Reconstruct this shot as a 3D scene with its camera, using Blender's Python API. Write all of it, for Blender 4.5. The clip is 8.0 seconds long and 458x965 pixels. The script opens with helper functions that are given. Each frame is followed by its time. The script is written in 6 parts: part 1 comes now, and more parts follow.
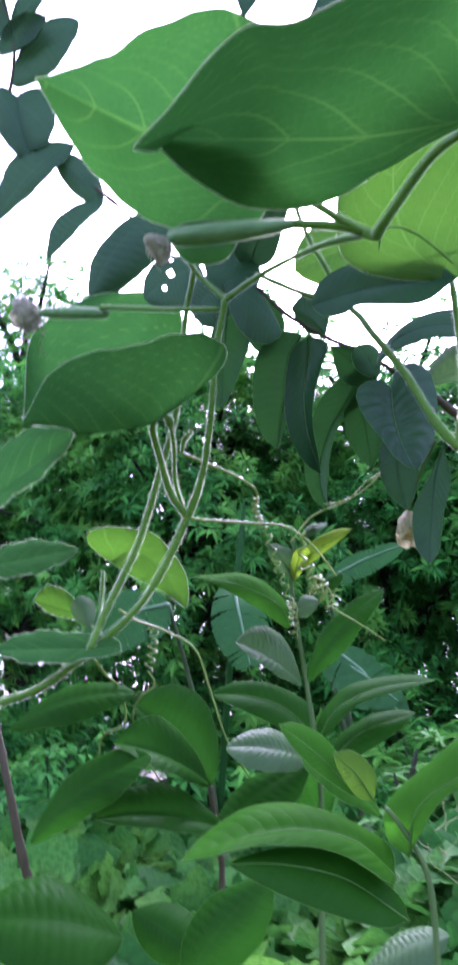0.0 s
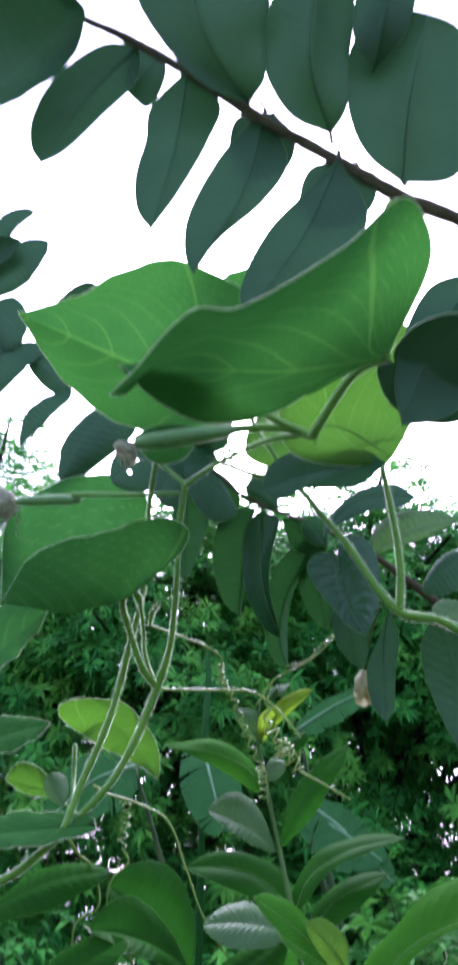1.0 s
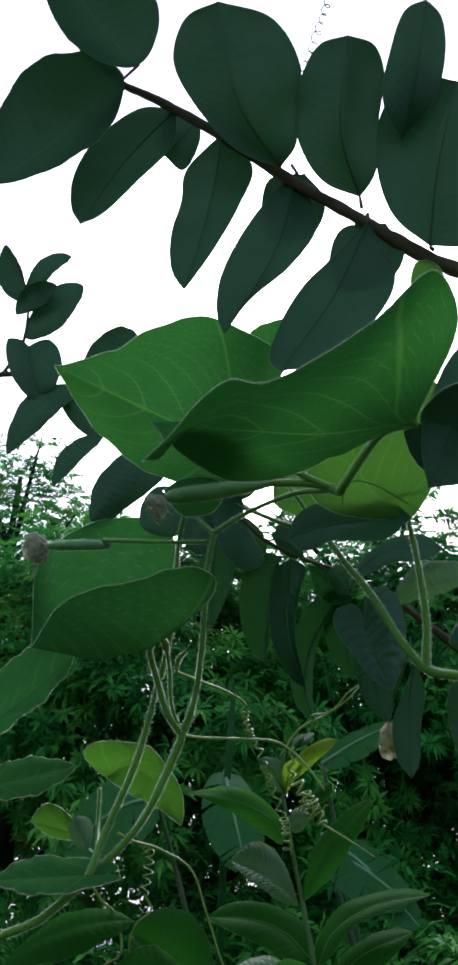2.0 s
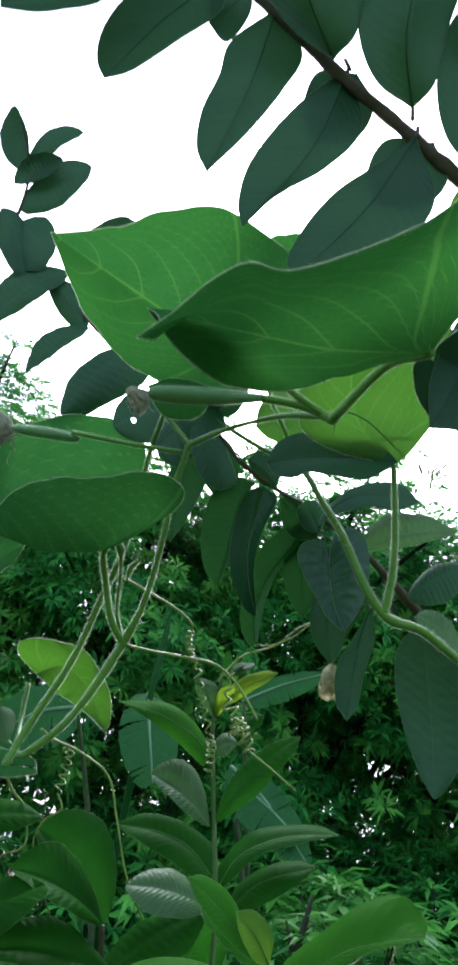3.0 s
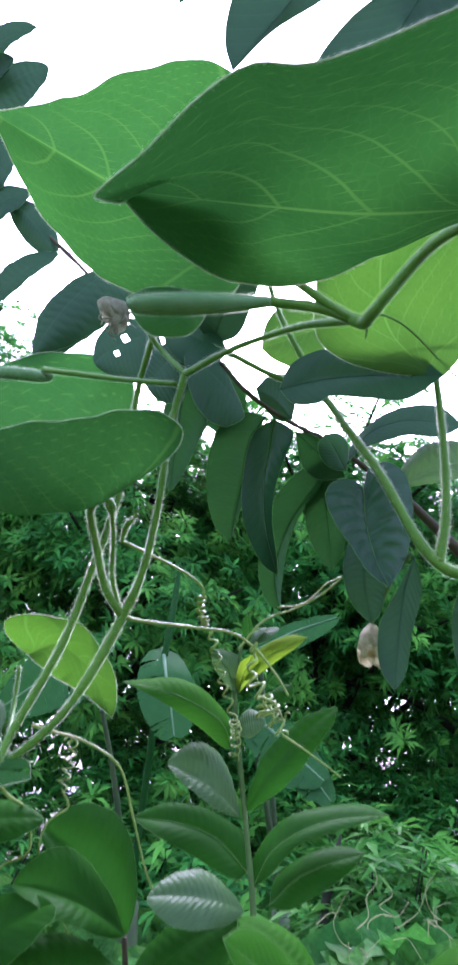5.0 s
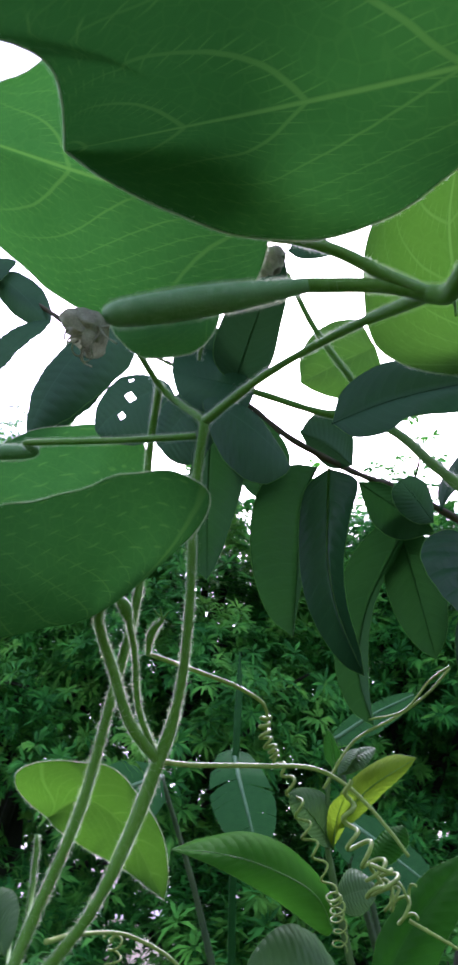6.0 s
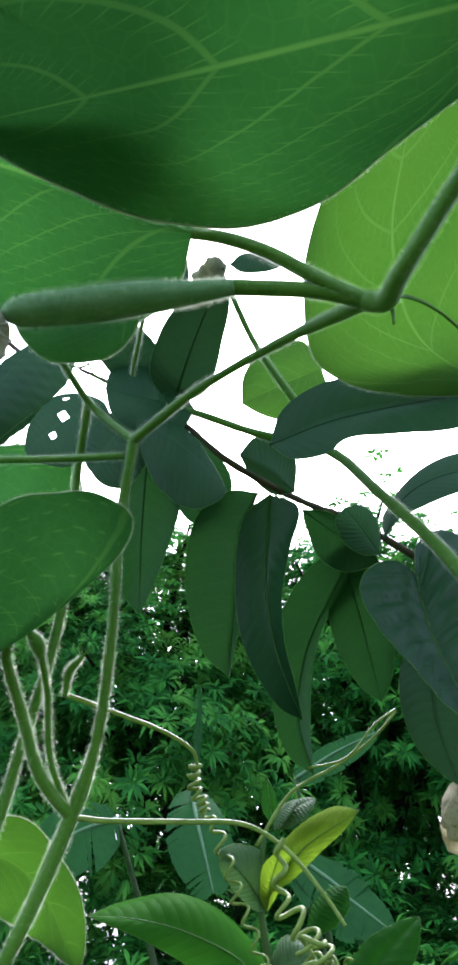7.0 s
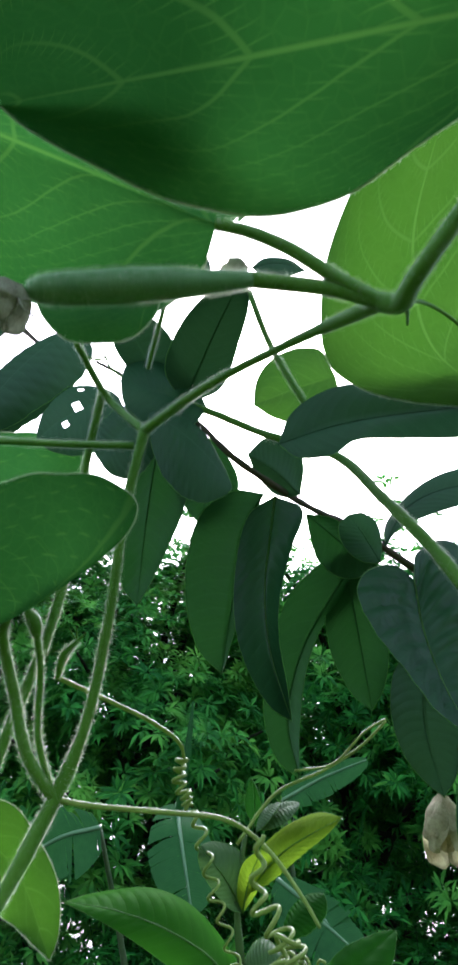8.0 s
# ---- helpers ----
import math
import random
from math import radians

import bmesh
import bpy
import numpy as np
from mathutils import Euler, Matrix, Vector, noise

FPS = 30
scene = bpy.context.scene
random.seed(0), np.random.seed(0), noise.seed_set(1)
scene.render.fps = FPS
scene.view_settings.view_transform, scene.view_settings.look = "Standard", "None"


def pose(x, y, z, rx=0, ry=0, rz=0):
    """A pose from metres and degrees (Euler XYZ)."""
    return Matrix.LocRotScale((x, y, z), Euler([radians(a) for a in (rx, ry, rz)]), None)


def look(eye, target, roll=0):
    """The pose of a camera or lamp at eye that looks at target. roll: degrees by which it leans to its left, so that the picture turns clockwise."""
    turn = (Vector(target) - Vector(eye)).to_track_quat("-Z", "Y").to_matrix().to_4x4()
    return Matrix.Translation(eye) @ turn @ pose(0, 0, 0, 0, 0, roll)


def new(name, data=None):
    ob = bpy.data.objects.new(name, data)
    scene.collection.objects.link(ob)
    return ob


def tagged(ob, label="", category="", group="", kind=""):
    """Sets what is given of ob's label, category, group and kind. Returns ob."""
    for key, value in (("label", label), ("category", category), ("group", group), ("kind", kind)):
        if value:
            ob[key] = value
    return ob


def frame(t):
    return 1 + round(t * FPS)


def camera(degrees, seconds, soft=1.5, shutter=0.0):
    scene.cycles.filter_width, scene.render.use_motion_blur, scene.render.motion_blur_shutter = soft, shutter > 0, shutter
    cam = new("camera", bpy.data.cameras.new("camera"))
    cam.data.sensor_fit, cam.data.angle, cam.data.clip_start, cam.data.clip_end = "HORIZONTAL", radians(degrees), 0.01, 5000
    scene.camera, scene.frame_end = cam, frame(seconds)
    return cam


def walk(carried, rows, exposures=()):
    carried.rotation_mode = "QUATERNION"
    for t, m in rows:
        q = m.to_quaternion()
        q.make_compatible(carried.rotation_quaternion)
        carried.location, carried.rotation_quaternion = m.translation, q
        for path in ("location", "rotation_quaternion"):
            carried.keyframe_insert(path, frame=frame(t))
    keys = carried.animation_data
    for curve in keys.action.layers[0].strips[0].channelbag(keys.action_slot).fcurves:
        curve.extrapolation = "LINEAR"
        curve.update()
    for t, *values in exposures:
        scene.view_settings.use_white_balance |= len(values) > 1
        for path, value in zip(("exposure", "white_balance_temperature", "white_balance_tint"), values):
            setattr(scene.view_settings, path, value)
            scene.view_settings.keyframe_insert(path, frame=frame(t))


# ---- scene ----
cam = camera(35.8, 8.0, soft=3.2, shutter=0.4)
# seconds, place in metres, Euler angles in degrees
ROWS = [
    (0, 0.0580, 0.0236, 1.4214, 109.765, -3.195, 5.075),
    (0.2, 0.0556, 0.0188, 1.4229, 112.710, -1.270, 5.538),
    (0.5, 0.0540, 0.0154, 1.4281, 116.726, -0.931, 4.732),
    (0.7, 0.0580, 0.0056, 1.4286, 117.617, 0.395, 5.426),
    (1, 0.0610, -0.0229, 1.4203, 121.447, 0.452, 3.332),
    (1.2, 0.0630, -0.0404, 1.4162, 124.059, 0.411, 3.980),
    (2.3, 0.0580, -0.0353, 1.4334, 122.645, -1.742, 4.574),
    (2.5, 0.0500, -0.0236, 1.4304, 120.865, -2.276, 2.146),
    (2.7, 0.0480, -0.0208, 1.4282, 120.628, -4.087, -0.514),
    (3, 0.0510, -0.0101, 1.4287, 119.165, -8.505, -2.985),
    (3.2, 0.0536, -0.0020, 1.4236, 117.486, -5.710, -0.713),
    (3.5, 0.0580, 0.0160, 1.4302, 112.432, -3.599, -0.400),
    (3.7, 0.0621, 0.0222, 1.4302, 111.027, -2.989, -0.740),
    (4, 0.0580, 0.0312, 1.4360, 110.445, -6.752, 0.331),
    (4.2, 0.0551, 0.0337, 1.4383, 110.814, -6.591, 2.943),
    (4.5, 0.0490, 0.0379, 1.4443, 112.796, -5.485, 1.896),
    (4.7, 0.0480, 0.0435, 1.4473, 113.549, -5.356, -0.987),
    (5.8, 0.0400, 0.1462, 1.4979, 120.571, -2.176, 3.176),
    (6, 0.0430, 0.1572, 1.4988, 121.490, -0.408, 5.539),
    (6.2, 0.0449, 0.1580, 1.5016, 121.489, 0.121, 6.429),
    (6.5, 0.0380, 0.1726, 1.5036, 121.621, 0.698, 5.144),
    (6.7, 0.0471, 0.1719, 1.5086, 121.925, 0.696, 4.720),
    (7, 0.0550, 0.1790, 1.5077, 124.204, 0.258, 2.740),
    (7.2, 0.0592, 0.1768, 1.5102, 123.731, -0.722, 3.017),
    (7.5, 0.0520, 0.1764, 1.5052, 126.886, -2.044, 0.292),
    (7.7, 0.0568, 0.1759, 1.5065, 125.834, -2.701, 1.160),
    (8, 0.0560, 0.1814, 1.5000, 125.552, -3.471, 0.972),
]
EXPOSURES = [(0.0, 2.30, 5200, 63), (0.5, 2.15, 5200, 58), (1.2, 1.95, 5300, 45), (2.3, 0.60, 5400, 28), (2.7, 1.10, 5400, 28), (3.0, 1.60, 5400, 30), (3.5, 2.02, 5300, 40), (4.0, 2.22, 5200, 55), (4.5, 2.42, 5200, 56), (4.7, 2.42, 5200, 56),
             (5.8, 1.67, 5400, 49), (6.1, 1.72, 5400, 50), (6.6, 2.14, 5400, 44), (7.0, 1.90, 5500, 33), (8.0, 1.66, 5500, 29)]
walk(cam, [(t, pose(x, y, z, rx, ry, rz)) for t, x, y, z, rx, ry, rz in ROWS], EXPOSURES)

# ---------------------------------------------------------------- light
SUN_ELEVATION, SUN_AZIMUTH = 42.0, 1.5      # degrees; azimuth to the right of the way ahead (+y)
world = bpy.data.worlds.new("hazy_sky")
scene.world = world
world.use_nodes = True
wn = world.node_tree
sky = wn.nodes.new("ShaderNodeTexSky")
sky.sky_type = "NISHITA"
sky.sun_disc = False
sky.sun_elevation = radians(SUN_ELEVATION)
sky.sun_rotation = radians(SUN_AZIMUTH)
sky.air_density, sky.dust_density, sky.ozone_density = 1.0, 6.0, 1.0
# thin bright cloud over the clear sky's own colour
haze = wn.nodes.new("ShaderNodeMix")
haze.data_type = "RGBA"
haze.inputs[0].default_value = 0.43
haze.inputs[7].default_value = (5.2, 5.6, 6.0, 1.0)
wn.links.new(sky.outputs["Color"], haze.inputs[6])
wn.links.new(haze.outputs[2], wn.nodes["Background"].inputs["Color"])
wn.nodes["Background"].inputs["Strength"].default_value = 0.15

sun_data = bpy.data.lights.new("sun", "SUN")
sun_data.energy, sun_data.angle, sun_data.color = 2.5, radians(26.0), (1.0, 0.96, 0.88)
sun = new("sun", sun_data)
e, a = radians(SUN_ELEVATION), radians(SUN_AZIMUTH)
to_sun = Vector((math.sin(a) * math.cos(e), math.cos(a) * math.cos(e), math.sin(e)))
sun.matrix_world = look(to_sun * 30, (0, 0, 0))


# ---------------------------------------------------------------- materials
class Nodes:
    """A small writer of node trees."""

    def __init__(self, name):
        self.mat = bpy.data.materials.new(name)
        self.mat.use_nodes = True
        self.tree = self.mat.node_tree
        self.tree.nodes.clear()

    def add(self, kind, **inputs):
        node = self.tree.nodes.new(kind)
        for key, value in inputs.items():
            self.set(node, key.replace("_", " "), value)
        return node

    def set(self, node, key, value):
        socket = node.inputs[int(key[1:])] if key[0] == "i" and key[1:].isdigit() else node.inputs[key]
        if isinstance(value, bpy.types.NodeSocket):
            self.tree.links.new(value, socket)
        else:
            socket.default_value = value

    def math(self, operation, a, b=0.0, c=0.0):
        node = self.tree.nodes.new("ShaderNodeMath")
        node.operation = operation
        for k, value in enumerate((a, b, c)):
            self.set(node, "i%d" % k, value)
        return node.outputs[0]

    def mix(self, factor, a, b):
        node = self.tree.nodes.new("ShaderNodeMix")
        node.data_type = "RGBA"
        self.set(node, "i0", factor)
        self.set(node, "i6", a)
        self.set(node, "i7", b)
        return node.outputs[2]

    def noise(self, scale, detail=3.0, vector=None):
        node = self.add("ShaderNodeTexNoise", Scale=scale, Detail=detail)
        if vector is not None:
            self.set(node, "Vector", vector)
        return node.outputs["Fac"]

    def ramp(self, value, low, high):
        node = self.add("ShaderNodeMapRange", i0=value, i1=low, i2=high)
        return node.outputs[0]

    def out(self, shader):
        self.tree.links.new(shader, self.add("ShaderNodeOutputMaterial").inputs["Surface"])
        return self.mat


def rgba(c):
    return (*c, 1.0)


def leaf_material(name, top, light, vein, through_light=0.45, rough=0.45, ribs=15.0, slope=0.35, rib_bump=0.25, spots=0.15, gloss=0.06, palmate=False):
    """A leaf: veins laid out in the blade's own coordinates, mottling, waxy gloss and light that comes through."""
    n = Nodes(name)
    uv = n.add("ShaderNodeSeparateXYZ", Vector=n.add("ShaderNodeUVMap").outputs["UV"])
    place = n.add("ShaderNodeTexCoord").outputs["Object"]
    patches = n.noise(38.0, 4.0, place)
    fine = n.noise(420.0, 3.0, place)
    wobble = n.math("MULTIPLY", n.math("SUBTRACT", n.noise(60.0, 2.0, place), 0.5), 0.02)
    along = n.math("ADD", uv.outputs["X"], wobble)
    across = n.math("MULTIPLY", n.math("ABSOLUTE", n.math("SUBTRACT", uv.outputs["Y"], 0.5)), 2.0)
    lag = n.math("MULTIPLY", n.math("POWER", across, 1.0 if palmate else 1.3), slope)
    from_rib = n.math("DIVIDE", n.math("SUBTRACT", along, lag), n.math("SUBTRACT", 1.0, lag))
    wave = n.math("SINE", n.math("MULTIPLY", from_rib, ribs * 6.283))
    mid = n.ramp(across, *((0.016, 0.005) if palmate else (0.028, 0.008)))
    if palmate:
        rib = n.math("MULTIPLY", n.ramp(wave, 0.965, 0.995), n.ramp(across, 1.1, 0.3))
        off = n.math("ABSOLUTE", n.math("SUBTRACT", along, n.math("MULTIPLY", across, 0.30)))
        rib = n.math("MAXIMUM", rib, n.ramp(off, 0.012, 0.004))
        rungs = n.math("SINE", n.math("ADD", n.math("MULTIPLY", n.math("ADD", across, n.math("MULTIPLY", along, 0.5)), 95.0), n.math("MULTIPLY", n.noise(45.0, 2.0, place), 9.0)))
        rungs = n.math("MULTIPLY", n.ramp(rungs, 0.90, 1.0), n.ramp(wave, -0.3, 0.8))
        net = n.add("ShaderNodeTexVoronoi", Vector=place, Scale=210.0)
        net.feature = "DISTANCE_TO_EDGE"
        web = n.ramp(net.outputs["Distance"], 0.07, 0.02)
        lines = n.math("MAXIMUM", n.math("MAXIMUM", n.math("MULTIPLY", rib, 0.6), n.math("MULTIPLY", mid, 0.9)), n.math("MAXIMUM", n.math("MULTIPLY", web, 0.10), n.math("MULTIPLY", rungs, 0.55)))
    else:
        lines = n.math("MAXIMUM", n.math("MULTIPLY", n.ramp(wave, 0.86, 1.0), 0.35), mid)
    rand = n.add("ShaderNodeObjectInfo").outputs["Random"]
    base = n.mix(n.ramp(patches, 0.3, 0.7), rgba(top), rgba(light))
    base = n.mix(n.math("MULTIPLY", rand, 0.35), base, rgba(light))
    base = n.mix(n.math("MULTIPLY", n.ramp(fine, 0.55, 0.75), spots), base, rgba([0.6 * v for v in top]))
    skin_colour = n.mix(n.math("MULTIPLY", lines, 0.5), base, rgba(vein))
    bump = n.add("ShaderNodeBump", Strength=rib_bump, Distance=0.001,
                 Height=n.math("ADD", n.math("ADD", n.math("MULTIPLY", wave, 0.0 if palmate else 0.3), n.math("MULTIPLY", lines, 0.8)), n.math("MULTIPLY", fine, 0.35)))
    skin = n.add("ShaderNodeBsdfPrincipled", Base_Color=skin_colour, Roughness=n.math("ADD", rough - 0.08, n.math("MULTIPLY", patches, 0.16)),
                 Normal=bump.outputs["Normal"])
    skin.inputs["Specular IOR Level"].default_value = 0.0
    shine = n.add("ShaderNodeBsdfGlossy", Color=(1, 1, 1, 1), Roughness=rough, Normal=bump.outputs["Normal"])
    skin = n.add("ShaderNodeMixShader", i0=gloss * 0.25, i1=skin.outputs[0], i2=shine.outputs[0])
    glow = n.mix(0.5, base, rgba((light[0] * 1.3, light[1] * 1.35, light[2] * 0.9)))
    back = n.add("ShaderNodeBsdfTranslucent", Color=n.mix(n.math("MULTIPLY", lines, 0.6 if palmate else 0.15), glow, rgba([1.25 * v for v in vein])))
    both = n.add("ShaderNodeMixShader", i0=through_light, i1=skin.outputs[0], i2=back.outputs[0])
    return n.out(both.outputs[0])


def plain_material(name, dark, light, scale, rough=0.6, bump=0.3, through_light=0.0, stretch=(1, 1, 1), distance=0.001):
    n = Nodes(name)
    place = n.add("ShaderNodeMapping", Vector=n.add("ShaderNodeTexCoord").outputs["Object"], Scale=stretch).outputs[0]
    big = n.noise(scale, 4.0, place)
    small = n.noise(scale * 9, 3.0, place)
    f = n.math("ADD", n.math("MULTIPLY", n.ramp(big, 0.3, 0.7), 0.7), n.math("MULTIPLY", n.ramp(small, 0.3, 0.7), 0.3))
    colour = n.mix(f, rgba(dark), rgba(light))
    relief = n.add("ShaderNodeBump", Strength=bump, Distance=distance, Height=n.math("ADD", big, n.math("MULTIPLY", small, 0.5)))
    skin = n.add("ShaderNodeBsdfPrincipled", Base_Color=colour, Roughness=rough, Normal=relief.outputs["Normal"])
    skin.inputs["Specular IOR Level"].default_value = 0.2
    if not through_light:
        return n.out(skin.outputs[0])
    back = n.add("ShaderNodeBsdfTranslucent", Color=colour)
    return n.out(n.add("ShaderNodeMixShader", i0=through_light, i1=skin.outputs[0], i2=back.outputs[0]).outputs[0])


def crown_material(name, dark, light, young, through_light=0.4, rough=0.5, mottle=0):
    """Leaves of far crowns and ground plants: each leaf has its own shade; young is a lighter clump colour that paints
    sunlit highlights.
    """
    n = Nodes(name)
    r = n.add("ShaderNodeNewGeometry").outputs["Random Per Island"]
    place = n.add("ShaderNodeTexCoord").outputs["Object"]
    clump = n.noise(1.5, 3.0, place)
    base = n.mix(n.math("POWER", r, 1.6), rgba(dark), rgba(light))
    # yellow-green clumps painted in as sunlit highlights, placed by noise
    base = n.mix(n.math("MULTIPLY", n.ramp(clump, 0.48, 0.66), 0.8), base, rgba(young))
    if mottle:
        base = n.mix(n.math("MULTIPLY", n.ramp(n.noise(mottle, 4.0, place), 0.42, 0.62), 0.45), base, rgba([0.5 * v for v in dark]))
    skin = n.add("ShaderNodeBsdfPrincipled", Base_Color=base, Roughness=rough)
    skin.inputs["Specular IOR Level"].default_value = 0.07
    back = n.add("ShaderNodeBsdfTranslucent", Color=base)
    return n.out(n.add("ShaderNodeMixShader", i0=through_light, i1=skin.outputs[0], i2=back.outputs[0]).outputs[0])


GUAVA = leaf_material("guava_leaf", (0.008, 0.058, 0.003), (0.013, 0.082, 0.005), (0.022, 0.105, 0.012), 0.40, 0.42, 14, 0.25, 0.2, gloss=0.014)
GUAVA_DARK = leaf_material("guava_leaf_mature", (0.015, 0.058, 0.020), (0.021, 0.071, 0.025), (0.032, 0.095, 0.038), 0.09, 0.5, 14, 0.25, 0.16, gloss=0.045)
GUAVA_SHEEN = leaf_material("guava_leaf_sheen", (0.010, 0.050, 0.016), (0.015, 0.062, 0.020), (0.030, 0.10, 0.035), 0.08, 0.30, 14, 0.25, 0.16, gloss=0.07)
# shaded copy of the guava leaf: shade put into colour and transmission
GUAVA_SHADE = leaf_material("guava_leaf_shaded", (0.010, 0.054, 0.010), (0.015, 0.070, 0.013), (0.026, 0.095, 0.022), 0.16, 0.5, 14, 0.25, 0.16, gloss=0.04)
GUAVA_FRESH = leaf_material("guava_leaf_fresh", (0.020, 0.118, 0.005), (0.031, 0.150, 0.007), (0.06, 0.18, 0.02), 0.50, 0.45, 15, 0.25, 0.3, gloss=0.014)
GUAVA_OLIVE = leaf_material("guava_leaf_olive", (0.058, 0.155, 0.010), (0.078, 0.185, 0.013), (0.11, 0.22, 0.03), 0.45, 0.5, 15, 0.25, 0.3, gloss=0.015)
GUAVA_YOUNG = leaf_material("guava_leaf_young", (0.12, 0.235, 0.008), (0.16, 0.28, 0.010), (0.22, 0.35, 0.03), 0.5, 0.5, 15, 0.25, 0.4, gloss=0.02)
# slightly glossy; most of the sky sheen is painted as a paler, greyer base
GUAVA_PALE = leaf_material("guava_leaf_pale_sheen", (0.036, 0.098, 0.026), (0.050, 0.12, 0.032), (0.09, 0.17, 0.06), 0.25, 0.4, 15, 0.25, 0.3, gloss=0.055)
GOURD = leaf_material("gourd_leaf", (0.015, 0.092, 0.013), (0.023, 0.115, 0.018), (0.084, 0.225, 0.030), 0.36, 0.8, 4.5, 0.8, 0.35, 0.2, 0.03, True)
# sunlit copy of the gourd leaf: brightness from sun behind put into its colours
GOURD_BRIGHT = leaf_material("gourd_leaf_sunlit", (0.025, 0.096, 0.008), (0.038, 0.116, 0.010), (0.070, 0.175, 0.024), 0.42, 0.8, 5, 0.75, 0.35, 0.2, 0.04, True)
# yellower, brighter gourd leaf, coloured as if the sun stood behind it
GOURD_BACKLIT = leaf_material("gourd_leaf_backlit", (0.030, 0.108, 0.006), (0.043, 0.132, 0.008), (0.08, 0.20, 0.02), 0.52, 0.8, 5, 0.75, 0.35, 0.2, 0.03, True)
BANANA = leaf_material("banana_leaf", (0.010, 0.070, 0.012), (0.018, 0.096, 0.017), (0.08, 0.19, 0.06), 0.24, 0.42, 46, 0.08, 0.3, gloss=0.03)
BANANA_RIB = plain_material("banana_midrib", (0.09, 0.22, 0.09), (0.15, 0.29, 0.12), 40, 0.5, 0.2, 0.3)
STEM = plain_material("hairy_green_stem", (0.052, 0.175, 0.010), (0.090, 0.235, 0.018), 90, 0.6, 0.3, 0.15, (1, 1, 0.3))
VEIN = plain_material("leaf_vein", (0.10, 0.26, 0.05), (0.15, 0.33, 0.07), 120, 0.6, 0.2, 0.7)
# down on the leaf edge, its colour whitened to carry the rim light
RIM = plain_material("downy_rim_lit_margin", (0.32, 0.44, 0.22), (0.46, 0.56, 0.33), 200, 0.7, 0.2, 0.8)
HAIR = plain_material("plant_hair", (0.55, 0.66, 0.40), (0.70, 0.80, 0.54), 300, 0.5, 0.0, 0.85)
TENDRIL = plain_material("tendril_skin", (0.15, 0.27, 0.035), (0.26, 0.38, 0.075), 120, 0.5, 0.2, 0.25)
FRUIT = plain_material("young_gourd_skin", (0.072, 0.21, 0.056), (0.125, 0.28, 0.085), 150, 0.65, 0.4, 0.15)
PETAL_TAN = plain_material("dry_petal", (0.17, 0.16, 0.06), (0.55, 0.56, 0.30), 160, 0.85, 0.9, 0.4)
PETAL = plain_material("wilted_petal", (0.16, 0.17, 0.085), (0.46, 0.50, 0.31), 220, 0.8, 0.8, 0.45)
TWIG = plain_material("guava_twig", (0.034, 0.033, 0.013), (0.072, 0.066, 0.028), 140, 0.75, 0.7, 0, (1, 1, 0.25))
TWIG_GREEN = plain_material("green_twig", (0.045, 0.11, 0.022), (0.08, 0.16, 0.036), 140, 0.6, 0.4, 0, (1, 1, 0.25))
BARK = plain_material("tree_bark", (0.007, 0.011, 0.004), (0.024, 0.030, 0.012), 7, 0.9, 1.0, 0, (1, 1, 0.25), 0.02)
BANANA_STALK = plain_material("banana_stalk", (0.04, 0.08, 0.03), (0.09, 0.14, 0.05), 14, 0.5, 0.3, 0.1, (1, 1, 0.2), 0.004)
MANGO_A = crown_material("mango_crown", (0.013, 0.120, 0.018), (0.050, 0.33, 0.038), (0.13, 0.46, 0.045), 0.42, 0.5)
MANGO_B = crown_material("bamboo_crown", (0.018, 0.135, 0.020), (0.062, 0.34, 0.038), (0.15, 0.46, 0.045), 0.42, 0.5)
SHRUB = crown_material("shrub_leaf", (0.021, 0.135, 0.017), (0.060, 0.27, 0.030), (0.11, 0.34, 0.036), 0.42, 0.55)
LOW = crown_material("ground_vine_leaf", (0.017, 0.120, 0.014), (0.058, 0.25, 0.030), (0.14, 0.38, 0.036), 0.45, 0.45, 55)
DRY = plain_material("dry_stem", (0.14, 0.18, 0.055), (0.26, 0.30, 0.11), 60, 0.8, 0.4, 0.0, (1, 1, 0.3))
SOIL = plain_material("leaf_litter_soil", (0.045, 0.05, 0.022), (0.10, 0.095, 0.05), 2.2, 0.95, 1.0, 0, (1, 1, 1), 0.03)


# ---------------------------------------------------------------- mesh tools
def thing(name, place, label, category, group="", kind=""):
    ob = new(name)
    ob.location = place
    ob.empty_display_size = 0.02
    return tagged(ob, label, category, group, kind)


